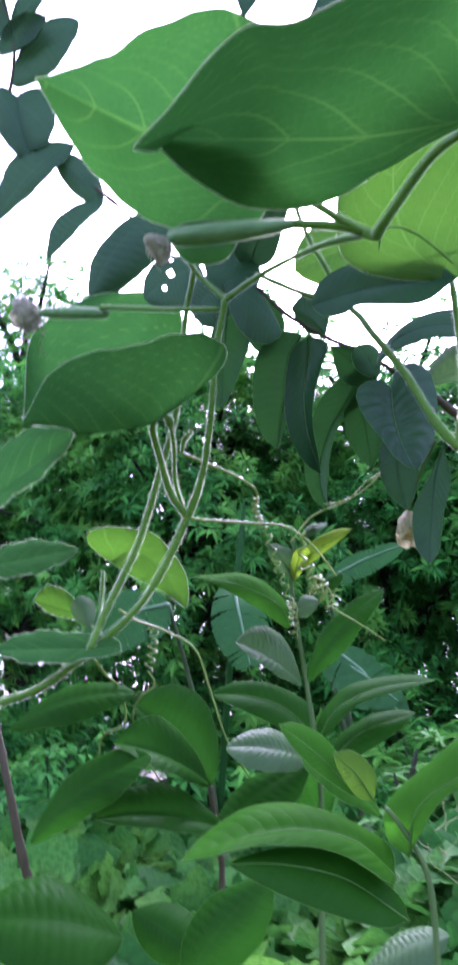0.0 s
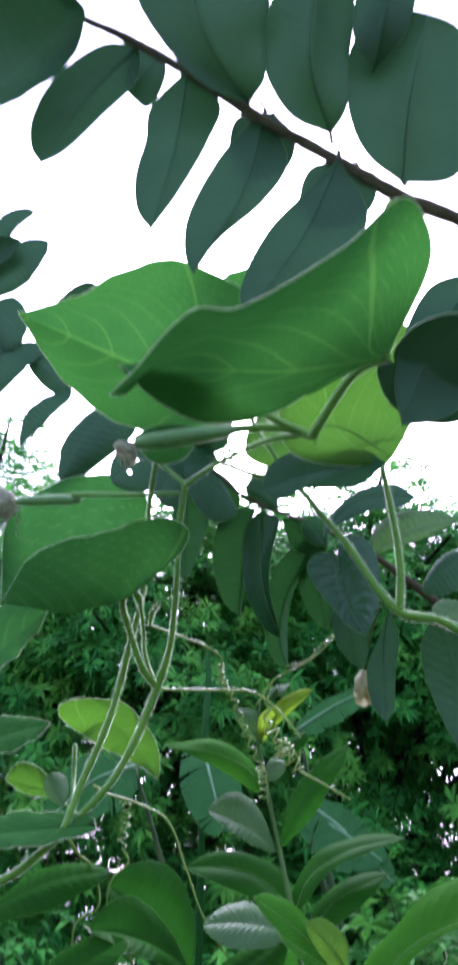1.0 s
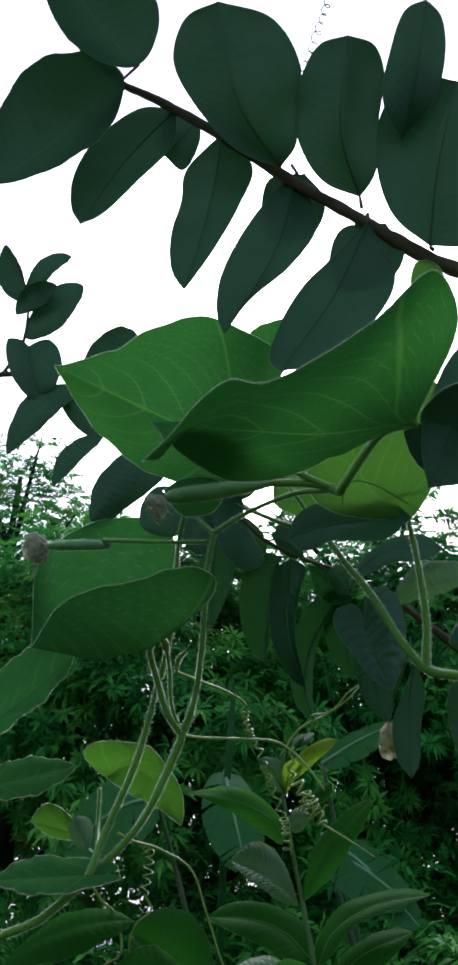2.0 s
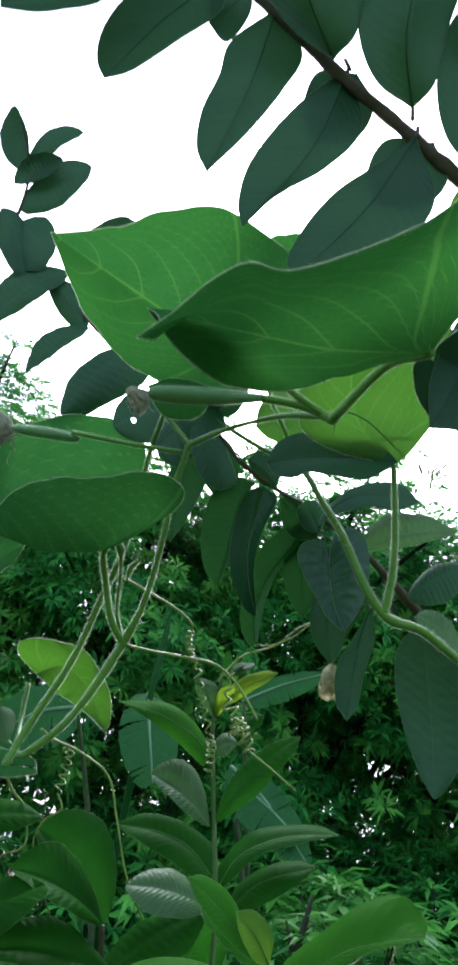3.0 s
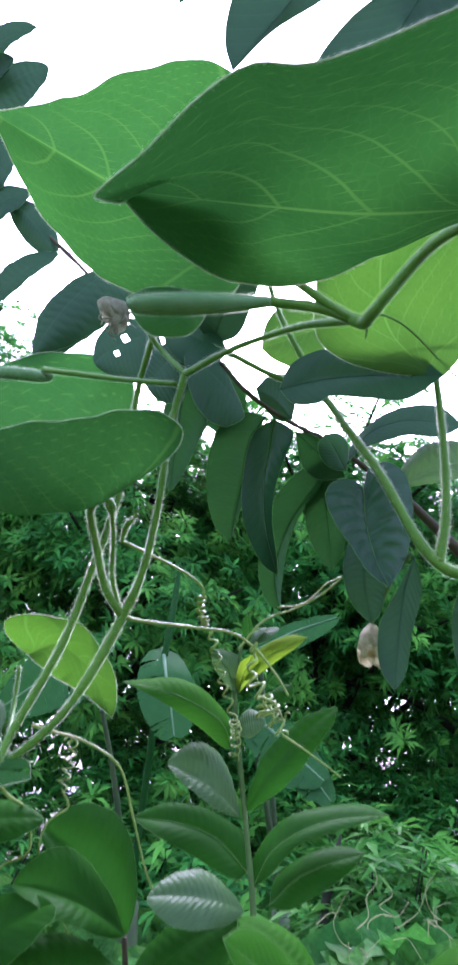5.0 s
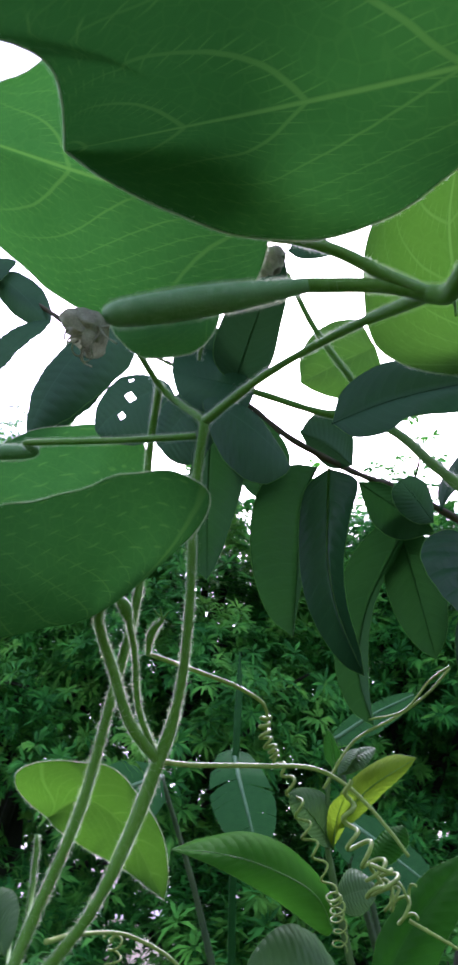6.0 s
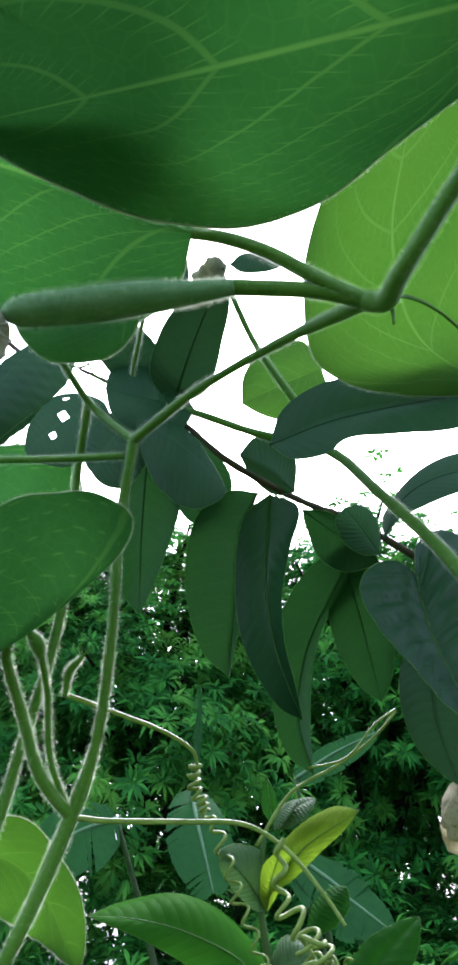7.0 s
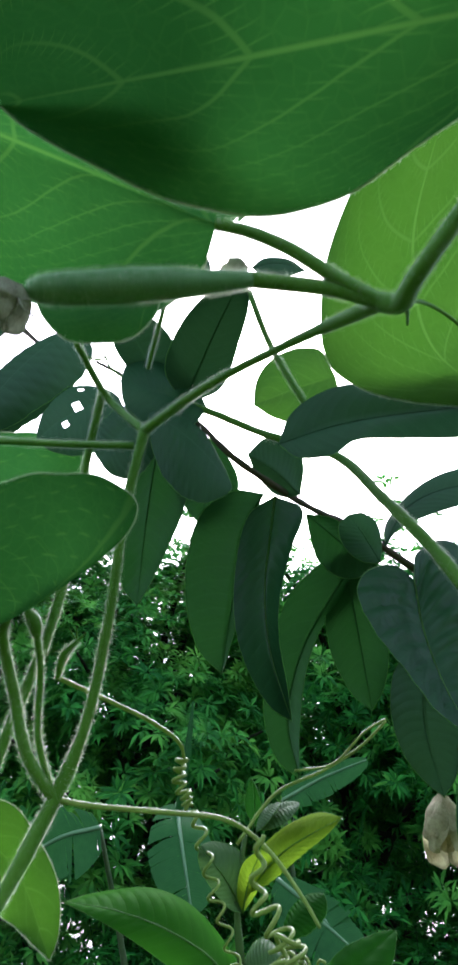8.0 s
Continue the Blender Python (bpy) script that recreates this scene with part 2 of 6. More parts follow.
def mesh_part(name, verts, faces, material, parent=None, label="", uvs=None, smooth=True):
    """Links one mesh, given in world metres, under a thing or a part."""
    me = bpy.data.meshes.new(name)
    me.from_pydata([tuple(v) for v in verts], [], faces)
    me.materials.append(material)
    if uvs is not None:
        layer = me.uv_layers.new(name="UVMap")
        flat = np.asarray(uvs, dtype=np.float32)
        idx = np.zeros(len(me.loops), dtype=np.int32)
        me.loops.foreach_get("vertex_index", idx)
        layer.data.foreach_set("uv", flat[idx].ravel())
    if smooth:
        me.polygons.foreach_set("use_smooth", [True] * len(me.polygons))
    me.update()
    ob = new(name, me)
    if parent is not None:
        ob.parent = parent
        origin = Vector(parent.location)
        up = parent.parent
        while up is not None:
            origin += Vector(up.location)
            up = up.parent
        me.transform(Matrix.Translation(-origin))
    if label:
        ob["label"] = label
    return ob


def spline(points, steps=8):
    """A smooth curve through points; each point is (x, y, z) or (x, y, z, radius)."""
    p = np.array([list(q) for q in points], dtype=float)
    if len(p) < 3:
        return np.array([p[0] + (p[-1] - p[0]) * k / steps for k in range(steps + 1)])
    ext = np.vstack([2 * p[0] - p[1], p, 2 * p[-1] - p[-2]])
    out = []
    for k in range(1, len(ext) - 2):
        q = ext[k - 1:k + 3]
        t = np.concatenate([[0], np.cumsum(np.sqrt(np.linalg.norm(np.diff(q[:, :3], axis=0), axis=1)) + 1e-6)])
        for j in range(steps):
            x = t[1] + (t[2] - t[1]) * j / steps
            lerp = lambda u, v, tu, tv: (u * (tv - x) + v * (x - tu)) / (tv - tu)
            a1, a2, a3 = lerp(q[0], q[1], t[0], t[1]), lerp(q[1], q[2], t[1], t[2]), lerp(q[2], q[3], t[2], t[3])
            out.append(lerp(lerp(a1, a2, t[0], t[2]), lerp(a2, a3, t[1], t[3]), t[1], t[2]))
    out.append(p[-1])
    return np.array(out)


def frames_along(c):
    tan = np.gradient(c, axis=0)
    tan /= np.linalg.norm(tan, axis=1)[:, None] + 1e-12
    side = np.cross(tan[0], (0.31, 0.55, 0.77))
    side /= np.linalg.norm(side)
    sides = []
    for t in tan:
        side = side - t * np.dot(side, t)
        side /= np.linalg.norm(side) + 1e-12
        sides.append(side.copy())
    sides = np.array(sides)
    return tan, sides, np.cross(tan, sides)


def tube_data(c, radii, n=8, ridge=0.0):
    tan, s, b = frames_along(c)
    k = np.arange(n) * 2 * math.pi / n
    r = np.asarray(radii)[:, None] * (1 + ridge * np.cos(k * (n // 2)))[None, :]
    v = c[:, None, :] + r[..., None] * (np.cos(k)[None, :, None] * s[:, None, :] + np.sin(k)[None, :, None] * b[:, None, :])
    verts = v.reshape(-1, 3)
    faces = []
    for i in range(len(c) - 1):
        for j in range(n):
            q = (j + 1) % n
            faces.append((i * n + j, i * n + q, (i + 1) * n + q, (i + 1) * n + j))
    faces.append(tuple(range(n - 1, -1, -1)))
    faces.append(tuple(range((len(c) - 1) * n, len(c) * n)))
    return verts, faces


def join(pieces):
    verts, faces, off = [], [], 0
    for v, f in pieces:
        verts.append(np.asarray(v))
        faces += [tuple(i + off for i in q) for q in f]
        off += len(v)
    return np.vstack(verts), faces


def rod(name, points, radii, material, parent, label="", n=8, steps=8, bumpy=0.0, hairs=None):
    """A tapered stem through points; radii: one, two or one for each point."""
    radii = [radii] * len(points) if isinstance(radii, (int, float)) else list(radii)
    if len(radii) == 2 and len(points) > 2:
        radii = [radii[0] + (radii[1] - radii[0]) * k / (len(points) - 1) for k in range(len(points))]
    c = spline([(*p, r) for p, r in zip(points, radii)], steps)
    r = np.maximum(c[:, 3], 1e-5)
    if bumpy:
        r = r * (1 + bumpy * np.array([noise.noise(Vector(q[:3]) * 160) for q in c]))
    v, f = tube_data(c[:, :3], r, n)
    ob = mesh_part(name, v, f, material, parent, label)
    if hairs is not None:
        hair_on_curve(hairs, c[:, :3], r)
    return ob


HAIR_SETS = {}


def hair_on_curve(key, c, r, density=50000, length=0.0016, thick=0.000012):
    """Downy hairs standing off a stem; density in hairs per metre."""
    tan, s, b = frames_along(c)
    seg = np.linalg.norm(np.diff(c, axis=0), axis=1)
    total = seg.sum()
    count = int(total * density)
    rng = np.random.RandomState(int(1e5 * abs(c[0].sum())) % 99991)
    i = rng.choice(len(seg), size=count, p=seg / total)
    t = rng.rand(count)[:, None]
    p = c[i] * (1 - t) + c[i + 1] * t
    ang = rng.rand(count)[:, None] * 2 * math.pi
    out = np.cos(ang) * s[i] + np.sin(ang) * b[i]
    root = p + out * (np.asarray(r)[i][:, None] * 0.96)
    way = out + tan[i] * rng.normal(0, 0.35, (count, 1)) + rng.normal(0, 0.2, (count, 3))
    hair_add(key, root, way, tan[i], length * (0.5 + 0.8 * rng.rand(count)[:, None]), thick)


def hair_add(key, root, way, side, length, thick):
    way = way / (np.linalg.norm(way, axis=1)[:, None] + 1e-9)
    w = np.cross(way, np.cross(side, way) + 1e-6)
    w /= np.linalg.norm(w, axis=1)[:, None] + 1e-9
    HAIR_SETS.setdefault(key, []).append(np.stack([root - w * thick, root + w * thick, root + way * length], axis=1).reshape(-1, 3))


def unit(v):
    v = np.asarray(v, dtype=float)
    return v / (np.linalg.norm(v) + 1e-12)


def blade(name, base, tip, a, b, material, parent, label="", peak=0.45, arch=0.0, full=0.0, back=0.0, point=0.85, curl=0.0,
          wave=0.0, waves=5, rib=0.0, ribs=14, nu=36, nv=12, rim=None, hairs=None, seed=0, holes=(), notch=()):
    """A leaf blade with its midrib from base to tip and its margins through a and b at the widest place.
    arch: bow of the midrib upward, in lengths; full, back: fullness of the base and how far its lobes reach back;
    curl: cupping of each half; wave: ruffled margin; rib: relief between side veins;
    notch: (side -1 or 1, place along, width, depth) of shallow bays in the margin."""
    base, tip, a, b = (np.array(q, dtype=float) for q in (base, tip, a, b))
    axis = tip - base
    length = np.linalg.norm(axis)
    nrm = np.cross(axis, a - b)
    nrm = unit(nrm)
    if nrm[2] < 0:
        nrm = -nrm
    mid_at = lambda u: base + axis * u + nrm * arch * (length * 4 * u * (1 - u))
    peaks = peak if isinstance(peak, tuple) else (peak, peak)
    ks = [math.log(0.5) / math.log(q) for q in peaks]

    points = point if isinstance(point, tuple) else (point, point)
    fulls = full if isinstance(full, tuple) else (full, full)
    backs = back if isinstance(back, tuple) else (back, back)

    def prof(u, v=1.0):
        pk, k = (peaks[0], ks[0]) if v < 0 else (peaks[1], ks[1])
        p = math.sin(math.pi * min(max(u, 0), 1) ** k) ** (points[0] if v < 0 else points[1]) if 0 < u < 1 else 0.0
        f = fulls[0] if v < 0 else fulls[1]
        if f and u < pk:
            p = max(p, f + (1 - f) * math.sqrt(max(0.0, 1 - (1 - u / pk) ** 2)))
        for side, at, wide, deep in notch:
            if side * v > 0:
                p *= 1 - deep * math.exp(-((u - at) / wide) ** 2)
        return p

    half = (a - mid_at(peaks[0]), b - mid_at(peaks[1]))
    rng = random.Random(seed + 17)
    ph = [rng.random() * 6.28 for _ in range(4)]

    def surf(u, v):
        h = half[0] if v < 0 else half[1]
        av = abs(v)
        near = max(0.0, 1 - u / (peaks[0] if v < 0 else peaks[1])) if full else 0.0
        p = mid_at(u) + h * (prof(u, v) * av ** (1 + near)) - axis * ((backs[0] if v < 0 else backs[1]) * math.sin(math.pi / 2 * av) * near ** 2)
        hl = np.linalg.norm(h)
        lift = curl * hl * (av - av * av) * prof(u, v) * 2
        lift += wave * length * av ** 3 * (math.sin(u * waves * 6.283 + ph[0 if v < 0 else 1]) + 0.6 * math.sin(u * waves * 2.3 * 6.283 + ph[2])) * min(1.0, prof(u) * 2)
        if rib:
            q = (u - 0.5 * av) * ribs
            lift += rib * (abs(math.sin(math.pi * q)) - 0.6) * min(1.0, 3 * av) * prof(u)
        return p + nrm * lift

    us = [(i / nu) ** 1.5 if full else 1 - (1 - i / nu) ** 1.15 for i in range(nu + 1)]
    vs = [(2 * j / nv - 1) for j in range(nv + 1)]
    grid = np.array([[surf(u, v) for v in vs] for u in us])
    verts = grid.reshape(-1, 3)
    uvs = [(u, 0.5 + 0.5 * v) for u in us for v in vs]
    w = nv + 1
    faces = [(i * w + j, i * w + j + 1, (i + 1) * w + j + 1, (i + 1) * w + j) for i in range(nu) for j in range(nv)
             if not any(abs(us[i] - hu) < hr and abs(vs[j] + 1 / nv - hv) < hr * 2.2 for hu, hv, hr in holes)]
    ob = mesh_part(name, verts, faces, material, parent, label, uvs)
    edge = np.vstack([grid[::-1, 0], grid[1:, -1]])
    keep = np.concatenate([[True], np.linalg.norm(np.diff(edge, axis=0), axis=1) > 1e-5])
    edge = edge[keep]
    if rim:
        v, f = tube_data(edge, np.full(len(edge), rim), 5)
        mesh_part("margin", v, f, RIM if hairs else VEIN, ob, "downy leaf margin, pale with painted rim light" if hairs else "thin paler leaf edge")
    if hairs is not None:
        hair_on_curve(hairs, edge, np.full(len(edge), 0.0002), 22000, 0.0009, 0.000015)
    return ob


def coil(points, radius, turns, thick, material, parent, label="", name="tendril", taper=0.6):
    """A tendril wound round the curve through points. radius: one, or one for each point."""
    radius = [radius] * len(points) if isinstance(radius, (int, float)) else radius
    n = int(turns * 16) + 8
    c = spline([(*p, r) for p, r in zip(points, radius)], max(4, n // max(1, len(points) - 1)))
    tan, s, b = frames_along(c[:, :3])
    ang = np.linspace(0, turns * 2 * math.pi, len(c)) + 0.35 * np.sin(np.linspace(0, 9, len(c)))
    rr = c[:, 3] * (1 + 0.18 * np.sin(np.linspace(0, 23, len(c))))
    h = c[:, :3] + rr[:, None] * (np.cos(ang)[:, None] * s + np.sin(ang)[:, None] * b)
    v, f = tube_data(h, np.linspace(thick, thick * taper, len(h)), 6)
    return mesh_part(name, v, f, material, parent, label)


def finish_hairs(key, parent):
    pts = np.vstack(HAIR_SETS[key])
    faces = [(k, k + 1, k + 2) for k in range(0, len(pts), 3)]
    ob = mesh_part("hairs", pts, faces, HAIR, parent, "fine pale hairs on stems and leaf edges", smooth=False)
    ob["kind"] = "stuff"


def petals(name, centre, way, size, parent, label, seed, slim=1.0, material=PETAL):
    """A wilted flower: thin crumpled petals drawn together and shrivelled, open side along way."""
    rng = random.Random(seed)
    c, w = np.array(centre), unit(way)
    s = unit(np.cross(w, (0.3, 0.2, 0.9)))
    t = np.cross(w, s)
    pieces = []
    for q in range(8):
        a0, long, lean = q * 0.785 + rng.uniform(-0.25, 0.25), rng.uniform(0.75, 1.2), rng.uniform(0.75, 1.15)
        verts = []
        for i in range(17):
            u = i / 16
            curl = 0.15 + u * 2.55
            for j in range(11):
                v = j / 5 - 1
                ang = a0 + v * 0.95 * math.sin(math.pi * (0.15 + 0.8 * u))
                r = slim * size * lean * (0.13 + 0.40 * math.sin(curl))
                h = size * long * (0.95 * u - 0.25 * u ** 3)
                p = w * h + r * (math.cos(ang) * s + math.sin(ang) * t)
                k = Vector(p) / size
                crumple = np.array(noise.noise_vector(k * 2.4 + Vector((q * 3.1, seed, 0)))) * 0.11 + np.array(noise.noise_vector(k * 7.0 + Vector((seed, q * 1.7, 0)))) * 0.05
                verts.append(c + p + crumple * size * min(1.0, 0.25 + 1.4 * u))
        faces = [(i * 11 + j, i * 11 + j + 1, i * 11 + j + 12, i * 11 + j + 11) for i in range(16) for j in range(10)]
        pieces.append((verts, faces))
    v, f = join(pieces)
    return mesh_part(name, v, f, material, parent, label)


# ---------------------------------------------------------------- ground
def build_ground():
    n = 60
    xs = [math.copysign(abs(k / n) ** 2.4 * 600, k) for k in range(-n, n + 1)]
    verts = [(x, y, 0.10 * noise.noise(Vector((x * 0.35, y * 0.35, 0))) - 0.05 if abs(x) + abs(y) < 60 else -0.05) for y in xs for x in xs]
    w = len(xs)
    faces = [(i * w + j, i * w + j + 1, (i + 1) * w + j + 1, (i + 1) * w + j) for i in range(w - 1) for j in range(w - 1)]
    ob = mesh_part("ground", verts, faces, SOIL)
    tagged(ob, "shaded garden soil with leaf litter", "ground", kind="structure")


build_ground()


# ---------------------------------------------------------------- far trees and garden plants
def leaf_cloud(centres, ways, count, length, width, droop, rng):
    """Whorls of drooping pointed leaves, each a folded blade of four triangles."""
    m = len(centres) * count
    c = np.repeat(centres, count, axis=0)
    w = np.repeat(ways, count, axis=0)
    ring = rng.normal(0, 1, (m, 3))
    ring -= w * np.sum(ring * w, axis=1)[:, None]
    ring /= np.linalg.norm(ring, axis=1)[:, None] + 1e-9
    d = w * (0.15 + 0.6 * rng.rand(m))[:, None] + ring
    d[:, 2] -= droop * (0.4 + 0.8 * rng.rand(m))
    d /= np.linalg.norm(d, axis=1)[:, None]
    ln = length * (0.55 + 0.75 * rng.rand(m))[:, None]
    s = np.cross(d, w + rng.normal(0, 0.3, (m, 3)))
    s /= np.linalg.norm(s, axis=1)[:, None]
    up = np.cross(s, d)
    wd = width * (0.7 + 0.6 * rng.rand(m))[:, None]
    base = c + d * ln * 0.12
    m1 = base + d * ln * 0.5 - up * ln * 0.02
    tip = base + d * ln - up * ln * 0.14 - np.array((0, 0, 1)) * ln * 0.12
    l1, r1 = m1 + s * wd + up * wd * 0.35, m1 - s * wd + up * wd * 0.35
    v = np.stack([base, l1, m1, r1, tip], axis=1).reshape(-1, 3)
    i = np.arange(m) * 5
    f = np.concatenate([np.stack([i, i + 1, i + 2], 1), np.stack([i, i + 2, i + 3], 1), np.stack([i + 2, i + 1, i + 4], 1), np.stack([i + 3, i + 2, i + 4], 1)])
    return v, f


def quick_mesh(name, v, f, material, parent, label=""):
    me = bpy.data.meshes.new(name)
    me.vertices.add(len(v))
    me.vertices.foreach_set("co", np.asarray(v, dtype=np.float32).ravel())
    me.loops.add(len(f) * 3)
    me.loops.foreach_set("vertex_index", np.asarray(f, dtype=np.int32).ravel())
    me.polygons.add(len(f))
    me.polygons.foreach_set("loop_start", np.arange(len(f), dtype=np.int32) * 3)
    me.materials.append(material)
    me.update()
    me.validate()
    ob = new(name, me)
    ob.parent = parent
    if parent is not None:
        me.transform(Matrix.Translation(-Vector(parent.location)))
    if label:
        ob["label"] = label
    return ob


def far_tree(x, y, height, radius, seed, label, material=MANGO_A, clusters=2200, per=20, length=0.150, width=0.0165, low=0.06):
    rng = np.random.RandomState(seed)
    top = thing("tree", (x, y, 0), label, "tree", "trees behind the garden")
    trunk = [(x, y, -0.1), (x + rng.normal(0, 0.08), y + 0.05, height * 0.25), (x + rng.normal(0, 0.15), y, height * 0.55), (x + rng.normal(0, 0.2), y, height * 0.9)]
    rod("trunk", trunk, [radius * 0.09, radius * 0.02], BARK, top, n=10)
    centres, ways = [], []
    for q in range(26):
        h = height * (low + (0.93 - low) * (q + rng.rand()) / 26)
        ang = q * 2.4 + rng.normal(0, 0.3)
        k = (h / height - low) / (1 - low)
        reach = radius * (0.55 + 0.55 * math.sin(math.pi * min(1, k * 0.85 + 0.12))) * (0.75 + 0.4 * rng.rand())
        start = np.array((x, y, h * 0.8))
        end = np.array((x + math.cos(ang) * reach, y + math.sin(ang) * reach, min(height, h + reach * 0.22)))
        mid = (start + end) / 2 + (0, 0, 0.15 * reach)
        v, f = tube_data(spline([start, mid, end], 5), np.linspace(radius * 0.03, radius * 0.006, 11), 5)
        mesh_part("limb", v, f, BARK, top)
        per_bough = clusters // 26
        s = rng.rand(per_bough) ** 0.45
        p = start + (end - start) * s[:, None] + np.array((0, 0, 0.15 * reach)) * (4 * s * (1 - s))[:, None]
        p = p + np.clip(rng.normal(0, 1, (per_bough, 3)), -1.6, 1.6) * np.array((0.19, 0.19, 0.15)) * reach * (0.5 + 0.5 * s[:, None])
        p[:, 2] = np.maximum(p[:, 2], 0.15)
        wv = p - np.array((x, y, height * 0.45))
        wv = wv / np.linalg.norm(wv, axis=1)[:, None] + rng.normal(0, 0.25, (per_bough, 3)) + (0, 0, 0.5)
        ways.append(wv / np.linalg.norm(wv, axis=1)[:, None])
        centres.append(p)
    p = np.array((x, y, height * 0.86)) + np.clip(rng.normal(0, 1, (420, 3)), -1.3, 1.3) * (radius * 0.36, radius * 0.36, height * 0.045)
    centres.append(p)
    ways.append(np.tile((0.0, -0.4, 0.9), (420, 1)))
    # the outer shell of the crown, with lumps and bays
    m = clusters // 2
    d = rng.normal(0, 1, (m, 3))
    d[:, 2] = np.abs(d[:, 2]) * 1.1 - 0.35
    d /= np.linalg.norm(d, axis=1)[:, None]
    lump = np.array([0.80 + 0.34 * noise.noise(Vector(q) * 2.3 + Vector((seed, 0, 0))) for q in d]) + rng.normal(0, 0.03, m)
    centres.append(np.array((x, y, height * 0.60)) + d * lump[:, None] * (radius * 1.02, radius * 1.02, height * 0.36))
    d = d + rng.normal(0, 0.3, (m, 3)) + (0, 0, 0.45)
    ways.append(d / np.linalg.norm(d, axis=1)[:, None])
    v, f = leaf_cloud(np.vstack(centres), np.vstack(ways), per, length, width, 0.22, rng)
    quick_mesh("crown", v, f, material, top)


def bush(name, x, y, height, radius, seed, label, material, clusters, per, length, width, droop=0.3):
    rng = np.random.RandomState(seed)
    top = thing(name, (x, y, 0), label, "bush", "garden bushes")
    c = []
    for q in range(14):
        ang, r = rng.rand() * 6.28, radius * rng.rand() ** 0.5
        end = np.array((x + math.cos(ang) * r, y + math.sin(ang) * r, height * (0.6 + 0.4 * rng.rand())))
        v, f = tube_data(spline([(x, y, -0.05), ((x + end[0]) / 2, (y + end[1]) / 2, end[2] * 0.6), end], 5), np.linspace(0.012, 0.003, 11), 5)
        mesh_part("stem", v, f, BARK, top)
        s = 0.35 + 0.65 * rng.rand(clusters // 14)
        p = np.array((x, y, 0)) + (end - np.array((x, y, 0))) * s[:, None] + rng.normal(0, 0.16 * radius, (clusters // 14, 3))
        p[:, 2] = np.maximum(p[:, 2], 0.04)
        c.append(p)
    c = np.vstack(c)
    wv = c - np.array((x, y, height * 0.3)) + (0, 0, 0.3 * height)
    v, f = leaf_cloud(c, wv / np.linalg.norm(wv, axis=1)[:, None], per, length, width, droop, rng)
    quick_mesh("foliage", v, f, material, top)


far_tree(-3.6, 9.2, 6.6, 2.6, 3, "dense dark green mango tree at the garden's edge")
far_tree(-1.2, 8.6, 6.3, 2.1, 5, "yellow-green mango tree with drooping narrow leaves", MANGO_B)
far_tree(1.3, 9.4, 6.8, 2.3, 7, "dark green tree with hanging narrow leaves")
far_tree(3.6, 8.8, 6.1, 2.3, 11, "leafy green tree with sunlit tips")
far_tree(6.3, 9.8, 6.8, 2.6, 13, "broad dark green tree among others", MANGO_A, 700)
far_tree(-6.4, 10.2, 6.6, 2.7, 17, "broad dark green tree at the garden's far side", MANGO_A, 700)
far_tree(0.2, 13.0, 7.2, 2.8, 19, "shaded tree in the second row", MANGO_A, 1100)
far_tree(2.4, 12.4, 6.6, 2.6, 31, "shaded low tree in the second row", MANGO_A, 1100)
far_tree(-6.1, 13.5, 11.9, 2.9, 23, "tall airy tree in the second row", MANGO_B, 1700)
far_tree(4.6, 13.2, 7.4, 3.0, 29, "shaded broad tree in the second row", MANGO_A, 900)

bush("bush", -1.3, 4.6, 1.3, 0.6, 37, "shaded bush with narrow leaves", MANGO_B, 280, 12, 0.14, 0.016)
bush("bush", 0.2, 5.4, 1.1, 0.7, 41, "low dark green bush behind the banana plant", MANGO_A, 280, 12, 0.15, 0.018)
bush("bush", 1.9, 5.6, 1.6, 0.8, 43, "leafy green bush below the trees", MANGO_A, 320, 12, 0.15, 0.018)
bush("bush", -2.4, 6.0, 1.6, 0.9, 47, "dark green bush below the trees", MANGO_A, 320, 12, 0.15, 0.018)
bush("bush", -0.6, 7.0, 1.7, 0.9, 53, "dark green bush below the trees", MANGO_A, 200, 12, 0.17, 0.02)
bush("bush", 0.9, 7.2, 1.8, 0.9, 59, "dark green bush below the trees", MANGO_A, 200, 12, 0.17, 0.02)
bush("bush", 2.6, 7.0, 1.9, 0.9, 60, "dark green bush below the trees", MANGO_A, 420, 12, 0.17, 0.02)
bush("bush", 1.7, 8.0, 2.4, 1.0, 63, "dark green bush below the trees", MANGO_A, 620, 13, 0.16, 0.018)
bush("bush", 3.0, 7.8, 2.3, 1.0, 64, "dark green bush below the trees", MANGO_A, 620, 13, 0.16, 0.018)
bush("bush", -0.9, 8.1, 2.7, 1.1, 68, "dark green bush below the trees", MANGO_A, 620, 13, 0.16, 0.018)
bush("bush", 0.4, 8.3, 2.7, 1.1, 69, "dark green bush below the trees", MANGO_A, 620, 13, 0.16, 0.018)
bush("bush", -3.6, 7.4, 1.9, 0.9, 62, "dark green bush below the trees", MANGO_A, 200, 12, 0.17, 0.02)


